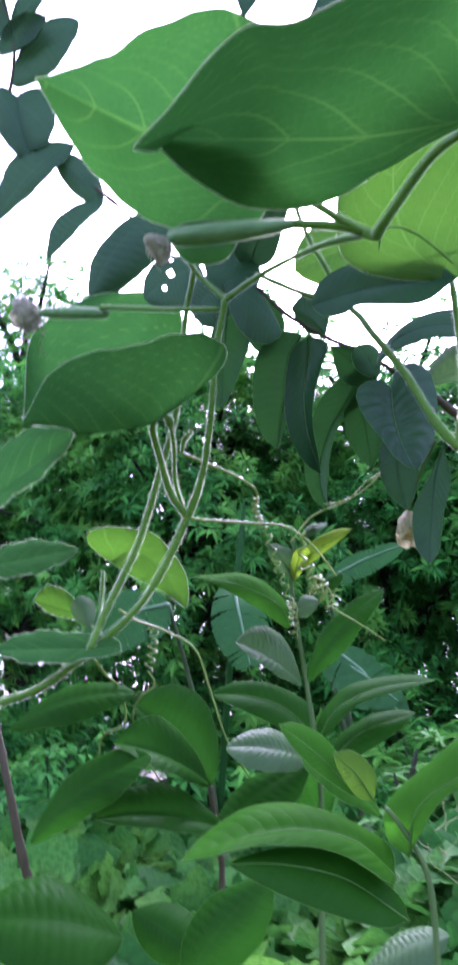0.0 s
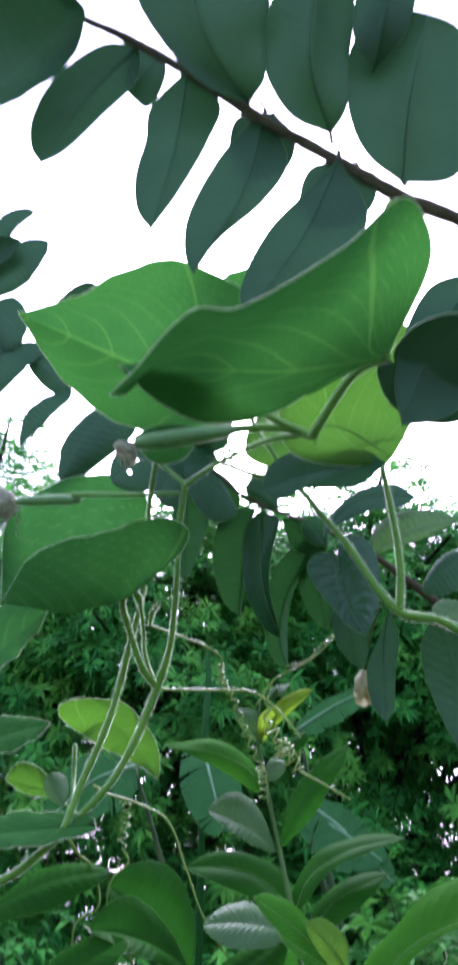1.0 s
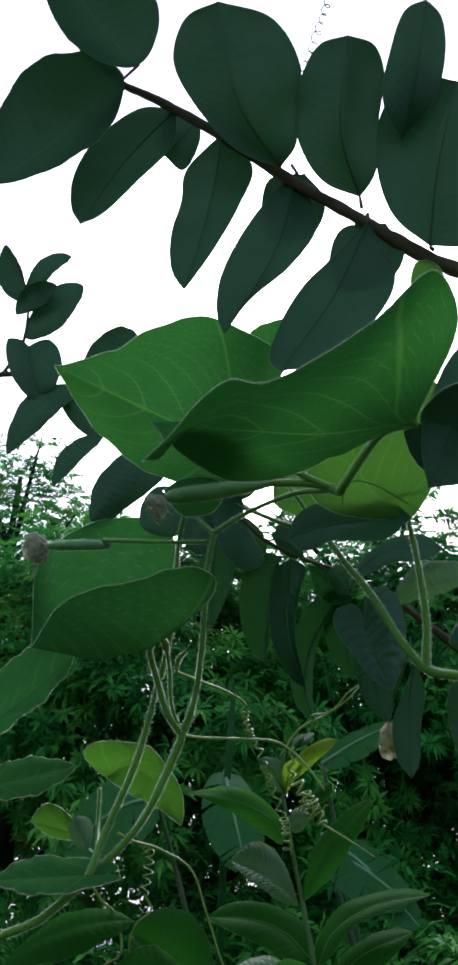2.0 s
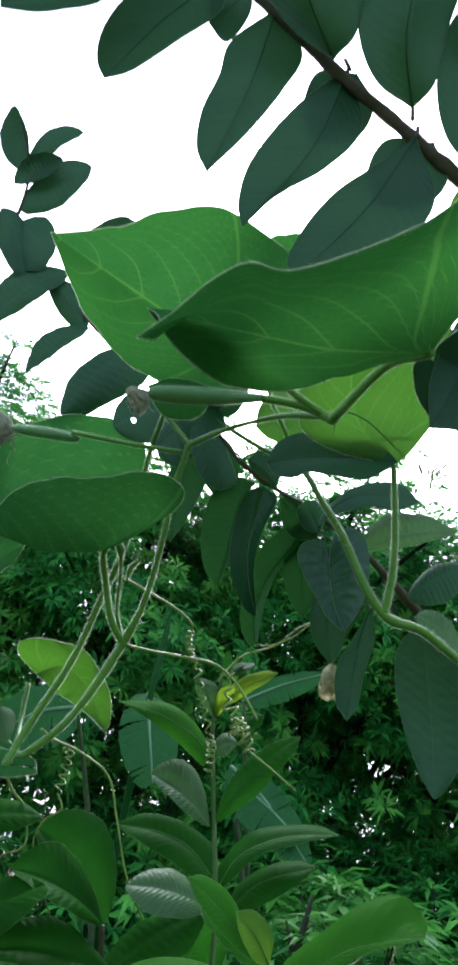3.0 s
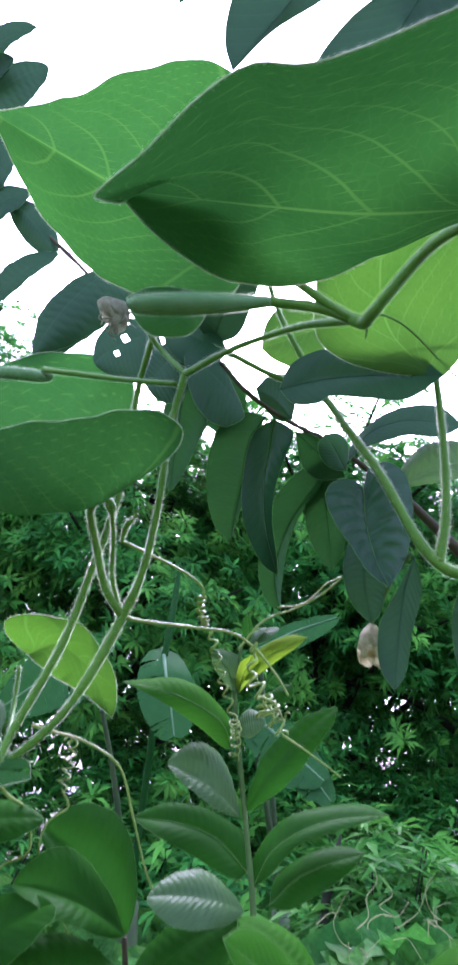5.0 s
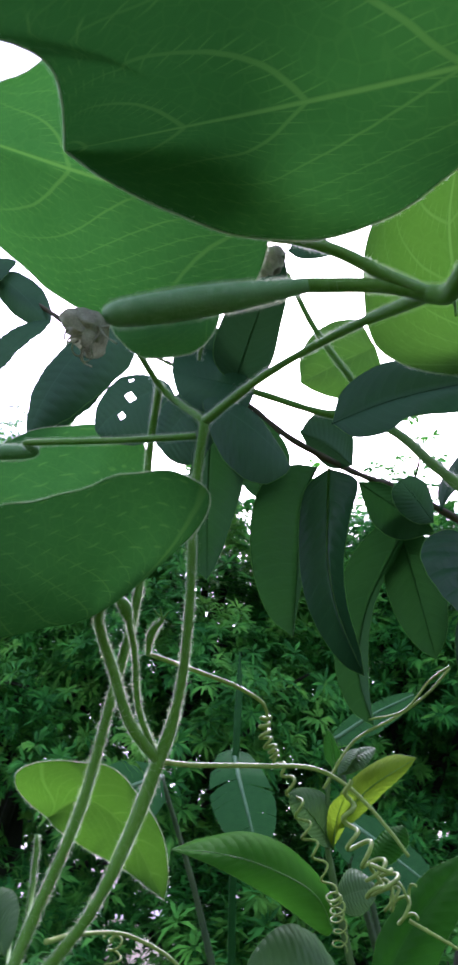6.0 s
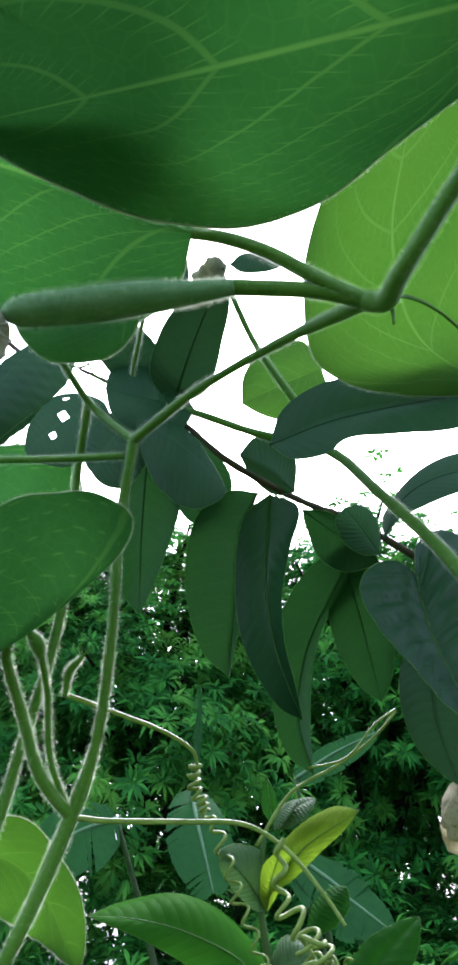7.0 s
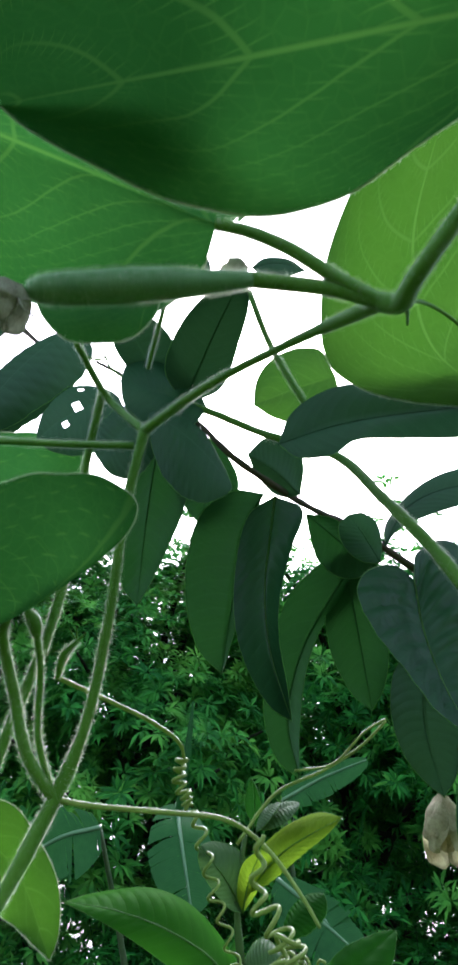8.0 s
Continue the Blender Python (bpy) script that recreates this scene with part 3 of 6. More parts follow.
def ground_cover():
    """Creeping vine leaves over the soil, too many to count."""
    rng = np.random.RandomState(51)
    m = 15700
    y = np.concatenate([1.7 + 6.5 * rng.rand(9000) ** 1.5, rng.uniform(-4.0, 8.5, 6000)])
    x = np.concatenate([(rng.rand(9000) - 0.5) * (1.6 + 1.3 * y[:9000]), rng.uniform(-6.5, 6.5, 6000)])
    # a heap of vines over a low bush
    x = np.concatenate([x, 0.62 + 0.22 * rng.normal(0, 1, 700)])
    y = np.concatenate([y, 2.45 + 0.22 * rng.normal(0, 1, 700)])
    bare = (np.hypot(x - 0.05, y - 0.2) < 1.0) & (y < 1.7)
    x = np.where(bare, x + np.sign(x) * 1.6, x)
    hill = np.array([0.5 + 0.5 * noise.noise(Vector((p * 1.3, q * 1.3, 3))) for p, q in zip(x, y)])
    z = 0.06 + (0.45 + 0.62 * hill) * rng.rand(m) ** 0.35
    z[-700:] = 1.15 * (1 - 0.25 * rng.rand(700)) * np.exp(-((x[-700:] - 0.62) ** 2 + (y[-700:] - 2.45) ** 2) / 0.6)
    c = np.stack([x, y, z], 1)
    # lobed heart-shaped blades: a fan of triangles round the middle, tilted at random
    turn = np.linspace(0, 2 * math.pi, 20, endpoint=False)
    reach = (0.50 + 0.15 * np.cos(turn) + 0.085 * np.cos(5 * turn)) * (1 - 0.6 * np.exp(-((turn - math.pi) / 0.22) ** 2))
    out = np.stack([reach * np.sin(turn) * 1.15, 0.25 + reach * np.cos(turn)], 1)
    nrm = rng.normal(0, 0.55, (m, 3)) + (0, -0.25, 1)
    nrm /= np.linalg.norm(nrm, axis=1)[:, None]
    d = np.cross(nrm, rng.normal(0, 1, (m, 3)))
    d /= np.linalg.norm(d, axis=1)[:, None]
    e1 = np.cross(nrm, d)
    size = (0.08 + 0.15 * rng.rand(m) ** 1.5)[:, None]
    pts = [c + d * size * 0.28 - nrm * size * 0.08]
    for px, py in out:
        pts.append(c + e1 * size * px + d * size * py + nrm * size * (0.25 * abs(px) - 0.22 * py * py + 0.03 * math.cos(10 * math.atan2(px, py - 0.25)) + 0.02 * rng.normal(0, 1, (m, 1))))
    v = np.stack(pts, axis=1).reshape(-1, 3)
    k16 = len(out)
    i = np.arange(m) * (k16 + 1)
    f = np.concatenate([np.stack([i, i + 1 + k, i + 1 + (k + 1) % k16], 1) for k in range(k16)])
    ob = quick_mesh("ground_vine", v, f, LOW, None)
    ob.data.polygons.foreach_set("use_smooth", [True] * len(f))
    tagged(ob, "tangle of bright green creeping vine leaves over the soil", "ground cover", kind="stuff")


ground_cover()


def banana_leaf(parent, points, width, seed, strips=22, tears=0.22):
    """A long leaf whose halves are torn into strips along the side veins; points: the midrib's way."""
    rng = random.Random(seed)
    c = spline(points, 12)
    tan, _, _ = frames_along(c)
    grid = np.linspace(0, 1, len(c))
    at = lambda u: tuple(np.array([np.interp(u, grid, q[:, k]) for k in range(3)]) for q in (c, tan))
    verts, faces, uvs = [], [], []
    for half in (-1, 1):
        gap = 0.0
        for k in range(strips):
            torn = k == 0 or rng.random() < tears
            if torn:
                sag, lean = rng.uniform(0.05, 0.35), rng.uniform(0.10, 0.22)
            off = len(verts)
            for i in range(4):
                u = (k + i / 3) / strips
                p, t = at(u)
                side = unit(np.cross(t, (0.1, -1.0, 0.25))) * half
                nrm = np.cross(side, t)
                wide = width * max(0.05, math.sin(math.pi * min(1, 0.10 + 0.88 * u)) ** 0.55)
                pinch = (i / 3 - 0.5) * (0.30 if torn else 0.0) / strips * np.linalg.norm(c[-1] - c[0])
                for j in range(5):
                    v = j / 4
                    verts.append(p + side * wide * v + t * (lean * wide * v - pinch * v * v) - np.array((0, 0, 1)) * wide * sag * v * v + nrm * wide * (0.25 * v - 0.2 * v * v))
                    uvs.append((u, 0.5 + 0.5 * half * v))
            faces += [(off + i * 5 + j, off + i * 5 + j + 1, off + i * 5 + j + 6, off + i * 5 + j + 5) for i in range(3) for j in range(4)]
    leaf = mesh_part("leaf", verts, faces, BANANA, parent, uvs=uvs)
    rod("midrib", points, [0.011, 0.004], BANANA_RIB, leaf, "pale midrib", n=6)


def banana_plant(x, y, seed, leaves, rolled):
    top = thing("banana_plant", (x, y, 0), "banana plant with broad drooping leaves in the shade", "banana plant", "banana plants")
    rod("pseudostem", [(x, y, -0.05), (x + 0.02, y, 0.5), (x, y, 1.0)], [0.09, 0.05], BANANA_STALK, top, n=12)
    base = np.array((x, y, 0.98))
    for k, (points, width) in enumerate(leaves):
        p = np.array(points[0])
        rod("leaf_stalk", [base, (base + p) / 2 + (0, 0, 0.06), p], [0.02, 0.009], BANANA_STALK, top)
        banana_leaf(top, points, width, seed + k)
    for points in rolled:
        rod("rolled_leaf", [base, *points], [0.02] + [0.018] * (len(points) - 1) + [0.004], BANANA, top, "tightly rolled new leaf", n=8)


banana_plant(-0.35, 4.3, 61, [([(-0.2911, 3.7695, 2.1932), (-0.2501, 3.5928, 2.0437), (-0.2070, 3.5171, 1.8970), (-0.1664, 3.4929, 1.7463)], 0.14), ([(-0.6133, 3.6420, 2.0529), (-0.7800, 3.5533, 1.9799), (-1.0047, 3.5835, 1.8086)], 0.15)],
             [[(-0.2759, 3.7256, 2.1546), (-0.2568, 3.6782, 2.4230), (-0.2471, 3.6397, 2.6417)]])
banana_plant(0.45, 4.5, 67, [([(0.1827, 3.6777, 1.8505), (0.3481, 3.5927, 1.7563), (0.5255, 3.5148, 1.6221)], 0.13), ([(0.2046, 3.8111, 2.2454), (0.3893, 3.7924, 2.3517), (0.6067, 3.7758, 2.4458)], 0.07), ([(0.1807, 3.6689, 1.9000), (0.3743, 3.5933, 1.7528), (0.5633, 3.5296, 1.5382)], 0.11)], [])


B0 = (0.7051, 3.2520, 1.3851)
bush("bush", B0[0], B0[1], B0[2] + 0.12, 0.40, 31, "bright green young tree with narrow leaves", SHRUB, 380, 12, 0.15, 0.014)
trunk = thing("tree_stump", (0.4270, 3.05, 0.0), "thin dark leaning trunk among the vines", "tree trunk")
rod("trunk", [(0.4270, 3.05, -0.05), (0.4470, 3.05, 0.561), (0.4670, 3.0500, 0.9351), (0.4742, 3.0500, 1.0764), (0.4826, 3.0500, 1.2021), (0.5101, 3.0500, 1.3298), (0.5319, 3.0600, 1.4204)], [0.034, 0.028, 0.024, 0.021, 0.018, 0.013, 0.006], BARK, trunk, n=8, bumpy=0.5)
rod("limb", [(0.4826, 3.0500, 1.2021), (0.4600, 3.0400, 1.2640), (0.4398, 3.0500, 1.3259)], [0.013, 0.008, 0.004], BARK, trunk, n=7, bumpy=0.4)
dry = thing("dry_vine", (0.72, 2.35, 0.0), "tangle of pale dry vine stems over the leaves", "dry vine")
for q in range(20):
    r = random.Random(q + 400)
    p = Vector((0.5721, 2.3668, 1.2223)) + Vector((r.uniform(-0.22, 0.22), r.uniform(-0.12, 0.12), r.uniform(-0.22, 0.03)))
    way = [p]
    for k in range(4):
        p = p + Vector((r.uniform(-0.045, 0.045), r.uniform(-0.02, 0.02), r.uniform(-0.015, 0.05)))
        way.append(p)
    rod("dry_stem", way, [0.0017, 0.0009], DRY, dry, n=5)


def guava_leaf(parent, base, tip, a, b, material=GUAVA, label="", **kw):
    opts = dict(peak=0.46, arch=0.085, point=0.72, curl=0.2, rib=0.0004, ribs=13, nu=78, nv=14, wave=0.007, waves=2, rim=0.00012)
    opts.update(kw)
    opts["seed"] = int(abs(base[0] * 7919 + tip[2] * 104729)) % 9973
    return blade("leaf", base, tip, a, b, material, parent, label, **opts)


def shaped_leaf(parent, mid, left, right, material, label="", cup=0.08, rib=0.0, ribs=13, wave=0.0, waves=4, nu=40, nv=16, rim=0.00012, hairs=None, soft=False):
    """A leaf blade spanned between its midrib (base to tip) and its two margins, each a smooth curve through a few points.
    cup: bulge of each half, in half-widths; rib: relief between the side veins; wave: ruffle of the margin, in lengths;
    soft: one smooth bend across the midrib instead of a fold."""
    nu = max(nu, int(ribs * 6)) if rib else nu

    def even(points):
        c = spline(points, 12)
        s = np.concatenate([[0], np.cumsum(np.linalg.norm(np.diff(c, axis=0), axis=1))])
        return np.stack([np.interp(np.linspace(0, s[-1], nu + 1), s, c[:, k]) for k in range(3)], 1)

    m, sides = even(mid), (even([mid[0], *left, mid[-1]]), even([mid[0], *right, mid[-1]]))
    tan = np.gradient(m, axis=0)
    length = np.linalg.norm(np.diff(m, axis=0), axis=1).sum()
    phase = random.Random(int(1e5 * abs(mid[0][0] + mid[-1][2]))).random() * 6.28
    us, vs = np.linspace(0, 1, nu + 1), np.linspace(-1, 1, nv + 1)
    grid = np.zeros((nu + 1, nv + 1, 3))
    for i, u in enumerate(us):
        nrm = unit(np.cross(tan[i], sides[0][i] - sides[1][i] + 1e-9))
        nrm = nrm if nrm[2] >= 0 else -nrm
        for j, v in enumerate(vs):
            edge, av = sides[0 if v < 0 else 1][i], abs(v)
            wide = np.linalg.norm(edge - m[i])
            lift = cup * wide * 4 * av * (1 - av)
            lift += wave * length * av ** 3 * (math.sin(u * waves * 6.283 + phase + (0 if v < 0 else 2)) + 0.5 * math.sin(u * waves * 14.1 + phase)) * math.sin(math.pi * u)
            if rib:
                q = (u - 0.22 * av) * ribs
                lift += rib * (abs(math.sin(math.pi * q)) - 0.6) * min(1.0, 3 * av) * (1 - 0.8 * av ** 5) * math.sin(math.pi * u) ** 0.5
            if soft:
                grid[i, j] = m[i] * (1 - v * v) + sides[0][i] * (v * v - v) / 2 + sides[1][i] * (v * v + v) / 2 + nrm * lift
            else:
                grid[i, j] = m[i] + (edge - m[i]) * av + nrm * lift
    w = nv + 1
    faces = [(i * w + j, i * w + j + 1, (i + 1) * w + j + 1, (i + 1) * w + j) for i in range(nu) for j in range(nv)]
    ob = mesh_part("leaf", grid.reshape(-1, 3), faces, material, parent, label, [(u, 0.5 + 0.5 * v) for u in us for v in vs])
    edge = np.vstack([grid[::-1, 0], grid[1:, -1]])
    edge = edge[np.concatenate([[True], np.linalg.norm(np.diff(edge, axis=0), axis=1) > 1e-5])]
    v, f = tube_data(edge, np.full(len(edge), rim), 5)
    mesh_part("margin", v, f, RIM if hairs else VEIN, ob, "downy leaf margin, pale with painted rim light" if hairs else "thin paler leaf edge")
    if hairs:
        hair_on_curve(hairs, edge, np.full(len(edge), 0.0002), 22000, 0.0009, 0.000015)
    if soft:
        return ob
    dark = material in (GUAVA_DARK, GUAVA_SHADE)
    v, f = tube_data(m[:-1], np.linspace(0.0006, 0.00015, nu) * (length / 0.08) ** 0.4, 6)
    mesh_part("midrib", v, f, material if dark else VEIN, ob, uvs=[(0.3, 0.8)] * len(v))
    return ob


def gourd_leaf(parent, base, tip, a, b, material=GOURD, label="", **kw):
    opts = dict(peak=0.42, full=0.25, back=0.3, point=0.8, curl=0.15, wave=0.012, waves=3, nu=48, nv=24, rim=0.00014, hairs="vine")
    opts.update(kw)
    opts["seed"] = int(abs(base[0] * 7919 + tip[2] * 104729)) % 9973
    return blade("leaf", base, tip, a, b, material, parent, label, **opts)


# ---------------------------------------------------------------- the gourd vine
vine = thing("gourd_vine", (-0.42, 0.55, 0.0), "hairy climbing gourd vine with broad downy leaves and curling tendrils", "vine")
FORK, CROSS, NODE, KNOB = (-0.0137, 0.4496, 1.5510), (0.0086, 0.3940, 1.6750), (0.0868, 0.3134, 1.6578), (0.0909, 0.3100, 1.6539)
rod("stem", [(-0.42, 0.55, -0.02), (-0.40, 0.50, 0.7), (-0.1561, 0.4949, 1.4152), (-0.0959, 0.4642, 1.4453), (-0.0690, 0.4640, 1.4680), (-0.0380, 0.4570, 1.4990), FORK,
             (-0.0051, 0.4403, 1.5741), (0.0000, 0.4265, 1.6066), (0.0030, 0.4090, 1.6482), CROSS],
    [0.0035, 0.003, 0.0026, 0.0023, 0.0022, 0.0021, 0.0027, 0.0019, 0.0019, 0.0018, 0.0020], STEM, vine, n=10, hairs="vine", bumpy=0.15)
rod("stem", [CROSS, (0.0346, 0.3690, 1.6766), (0.0640, 0.3440, 1.6740), NODE], [0.0020, 0.0015, 0.0015, 0.0024], STEM, vine, n=10, hairs="vine", bumpy=0.15)
rod("stem", [(-0.0675, 0.4523, 1.4664), (-0.0629, 0.4595, 1.4890), (-0.0444, 0.4535, 1.5347), (-0.0338, 0.4461, 1.5767), (-0.0270, 0.4427, 1.6076), (-0.0239, 0.4402, 1.6387), (-0.0218, 0.4273, 1.6833), (-0.0139, 0.4032, 1.7045)],
    [0.0022, 0.0017], STEM, vine, n=9, hairs="vine", bumpy=0.15)
rod("stem", [(0.0060, 0.4270, 1.7200), (0.0241, 0.4250, 1.7154), (0.0556, 0.4220, 1.6987), (0.0853, 0.4150, 1.6828), (0.1000, 0.4000, 1.6521), (0.1136, 0.3880, 1.6236), (0.1384, 0.3721, 1.5700), (0.1666, 0.3774, 1.5634), (0.34, 0.42, 1.40), (0.5, 0.55, 0.7), (0.52, 0.6, -0.02)],
    [0.0014, 0.0016, 0.0017, 0.002, 0.0021, 0.0022, 0.0026, 0.0024, 0.0028, 0.003, 0.0034], STEM, vine, n=9, hairs="vine", bumpy=0.15)
rod("stem", [(0.0459, 0.3937, 1.7589), (0.0569, 0.3990, 1.7289), (0.0722, 0.4070, 1.7036), (0.0853, 0.4150, 1.6828)], 0.0014, STEM, vine, n=8, hairs="vine")
rod("stem", [CROSS, (-0.0122, 0.4038, 1.7014), (-0.0189, 0.3735, 1.7007)], [0.0016, 0.0013], STEM, vine, n=8, hairs="vine")
rod("petiole", [FORK, (-0.0228, 0.4383, 1.5618), (-0.0298, 0.4275, 1.5818), (-0.0334, 0.4140, 1.5960), (-0.0300, 0.4040, 1.5984)], [0.0022, 0.0018], STEM, vine, n=8, hairs="vine")
rod("petiole", [NODE, (0.0744, 0.3092, 1.6622), (0.0611, 0.3041, 1.6678), (0.0496, 0.2998, 1.6692), (0.0398, 0.2977, 1.6697)], [0.0022, 0.0016], STEM, vine, n=8, hairs="vine")
rod("petiole", [NODE, KNOB, (0.0923, 0.2975, 1.6489), (0.1096, 0.2734, 1.6634), (0.1207, 0.2272, 1.6378)], [0.0028, 0.0030, 0.0024, 0.0022, 0.002], STEM, vine, n=8, hairs="vine")
rod("tendril_stub", [KNOB, (0.0928, 0.3115, 1.6525), (0.0923, 0.3105, 1.6457)], [0.0009, 0.0004], STEM, vine, n=6)
rod("petiole", [(0.1384, 0.3721, 1.5700), (0.1416, 0.3687, 1.5951), (0.1412, 0.3672, 1.6327), (0.1388, 0.3663, 1.6665)], [0.0024, 0.0016], STEM, vine, n=8, hairs="vine")
rod("petiole", [(0.0040, 0.4013, 1.7157), (0.0157, 0.3600, 1.7291), (0.0140, 0.3520, 1.7330), (0.0186, 0.3420, 1.7295), (0.0296, 0.3250, 1.7092), (0.0391, 0.3080, 1.6828)], 0.0009, STEM, vine, n=7, hairs="vine")

shaped_leaf(vine, [(0.1207, 0.2272, 1.6378), (0.0788, 0.2360, 1.6391), (0.0478, 0.2470, 1.6502), (0.0149, 0.2590, 1.6638), (-0.0143, 0.2700, 1.6769)],
            [(0.1414, 0.2000, 1.6755), (0.1309, 0.1800, 1.6854), (0.0964, 0.1650, 1.6401), (0.0777, 0.1650, 1.6249), (0.0527, 0.1700, 1.6141), (0.0378, 0.1780, 1.6234), (0.0254, 0.1850, 1.6188), (0.0135, 0.1920, 1.6079), (0.0016, 0.1990, 1.6003), (0.0007, 0.2040, 1.6037), (0.0057, 0.2080, 1.6070), (0.0050, 0.2190, 1.6222), (-0.0021, 0.2400, 1.6473)],
            [(0.1120, 0.2350, 1.6406), (0.0974, 0.2500, 1.6438), (0.0836, 0.2620, 1.6443), (0.0706, 0.2720, 1.6426), (0.0528, 0.2750, 1.6394), (0.0381, 0.2700, 1.6361), (0.0255, 0.2650, 1.6357), (0.0054, 0.2650, 1.6505), (-0.0046, 0.2680, 1.6639)], GOURD, "broad downy leaf seen from beneath", cup=0.05, wave=0.003, waves=3, rim=0.0002, hairs="vine", nu=80, nv=36, soft=True)
gourd_leaf(vine, (0.0398, 0.2977, 1.6697), (-0.0891, 0.2961, 1.7480), (0.0195, 0.2761, 1.7633), (-0.0382, 0.3525, 1.7041), label="broad translucent downy leaf", full=(0.92, 0.15), back=(0.03, 0.0), peak=(0.30, 0.5), point=(1.25, 0.9), wave=0.012, rim=0.0002, nu=56, nv=28, notch=((-1, 0.72, 0.06, 0.15),))
gourd_leaf(vine, (0.0409, 0.3612, 1.7701), (0.0622, 0.3408, 1.8285), (0.0296, 0.3531, 1.8163), (0.0650, 0.3376, 1.7887), label="small downy leaf behind the broad one", back=0.1)
shaped_leaf(vine, [(0.1378, 0.3611, 1.6629), (0.1131, 0.3580, 1.6894), (0.1028, 0.3300, 1.7067), (0.1074, 0.2950, 1.7270)],
            [(0.1001, 0.3660, 1.6704), (0.0799, 0.3640, 1.6803), (0.0753, 0.3620, 1.6920), (0.0745, 0.3560, 1.7050), (0.0755, 0.3450, 1.7156), (0.0788, 0.3250, 1.7158), (0.0864, 0.3000, 1.7139)],
            [(0.1481, 0.3680, 1.6767), (0.1680, 0.3600, 1.7135), (0.1706, 0.3350, 1.7378), (0.1406, 0.3000, 1.7340)], GOURD_BRIGHT, "sunlit yellow-green leaf with light coming through", cup=0.04, wave=0.006, waves=3, rim=0.00016, hairs="vine", nu=56, nv=28, soft=True)
shaped_leaf(vine, [(0.1082, 0.3980, 1.6170), (0.1095, 0.3960, 1.5965), (0.1145, 0.3940, 1.5761), (0.1203, 0.3920, 1.5631)],
            [(0.1010, 0.3931, 1.6197), (0.0916, 0.3923, 1.6164), (0.0879, 0.3914, 1.6084), (0.0920, 0.3906, 1.5953), (0.1012, 0.3897, 1.5814), (0.1097, 0.3889, 1.5686)],
            [(0.1127, 0.4050, 1.6327), (0.1207, 0.4040, 1.6371), (0.1306, 0.4030, 1.6312), (0.1349, 0.4020, 1.6116), (0.1316, 0.4010, 1.5853)], GUAVA_SHEEN, "heart-shaped deeply ribbed leaf in shade", rib=0.0030, ribs=10, hairs=None)
shaped_leaf(vine, [(-0.0300, 0.4040, 1.5984), (-0.0460, 0.4060, 1.5980), (-0.0710, 0.4080, 1.5975), (-0.1146, 0.4100, 1.5983)],
            [(-0.0158, 0.4020, 1.6140), (0.0054, 0.3920, 1.6202), (0.0129, 0.3863, 1.6318), (0.0102, 0.3840, 1.6378), (0.0016, 0.3780, 1.6408), (-0.0171, 0.3700, 1.6342), (-0.0454, 0.3640, 1.6226), (-0.0801, 0.3700, 1.6156)],
            [(-0.0298, 0.4400, 1.6469), (-0.0278, 0.4620, 1.6863), (-0.0394, 0.4720, 1.7239), (-0.0681, 0.4760, 1.7388), (-0.1028, 0.4740, 1.7330), (-0.1374, 0.4620, 1.6996)], GOURD, "cupped downy leaf folded like a bowl", cup=-0.1, hairs='vine', rim=0.00014, nu=64, nv=30, wave=0.010, waves=5, soft=True)
shaped_leaf(vine, [(-0.0831, 0.5300, 1.5397), (-0.0669, 0.5267, 1.5479), (-0.0438, 0.5233, 1.5364), (-0.0215, 0.5200, 1.5048)],
            [(-0.0931, 0.5331, 1.5457), (-0.1025, 0.5322, 1.5548), (-0.1031, 0.5313, 1.5611), (-0.0924, 0.5304, 1.5654), (-0.0728, 0.5295, 1.5655), (-0.0532, 0.5285, 1.5626), (-0.0364, 0.5276, 1.5475), (-0.0266, 0.5267, 1.5352), (-0.0217, 0.5258, 1.5210), (-0.0209, 0.5249, 1.5111)],
            [(-0.0762, 0.5220, 1.5346), (-0.0597, 0.5200, 1.5255), (-0.0411, 0.5180, 1.5170), (-0.0275, 0.5160, 1.5090)], GOURD_BACKLIT, "small heart-shaped backlit leaf", hairs='vine', rim=0.00014, wave=0.008, cup=0.04, soft=True)
rod("petiole", [(-0.0872, 0.5312, 1.5319), (-0.0824, 0.5196, 1.5051), (-0.0658, 0.4640, 1.4753)], 0.0013, STEM, vine, n=7, hairs="vine")
gourd_leaf(vine, (-0.1044, 0.5356, 1.5010), (-0.1359, 0.5292, 1.5083), (-0.1248, 0.5371, 1.5212), (-0.1178, 0.5312, 1.4974), GOURD_BACKLIT, "very small round young leaf", back=0.12)
rod("petiole", [(-0.1044, 0.5356, 1.5010), (-0.0919, 0.5219, 1.4926), (-0.0719, 0.4730, 1.4818)], 0.0009, STEM, vine, n=6)
guava_leaf(vine, (-0.0810, 0.4928, 1.4844), (-0.0975, 0.5090, 1.5081), (-0.1005, 0.5109, 1.4969), (-0.0847, 0.5096, 1.5046), GUAVA_PALE, "folded pale young leaf")
gourd_leaf(vine, (-0.0664, 0.4552, 1.4677), (-0.1296, 0.4559, 1.4635), (-0.1067, 0.4734, 1.4792), (-0.0890, 0.4370, 1.4556), GOURD, "downy leaf seen edge-on")
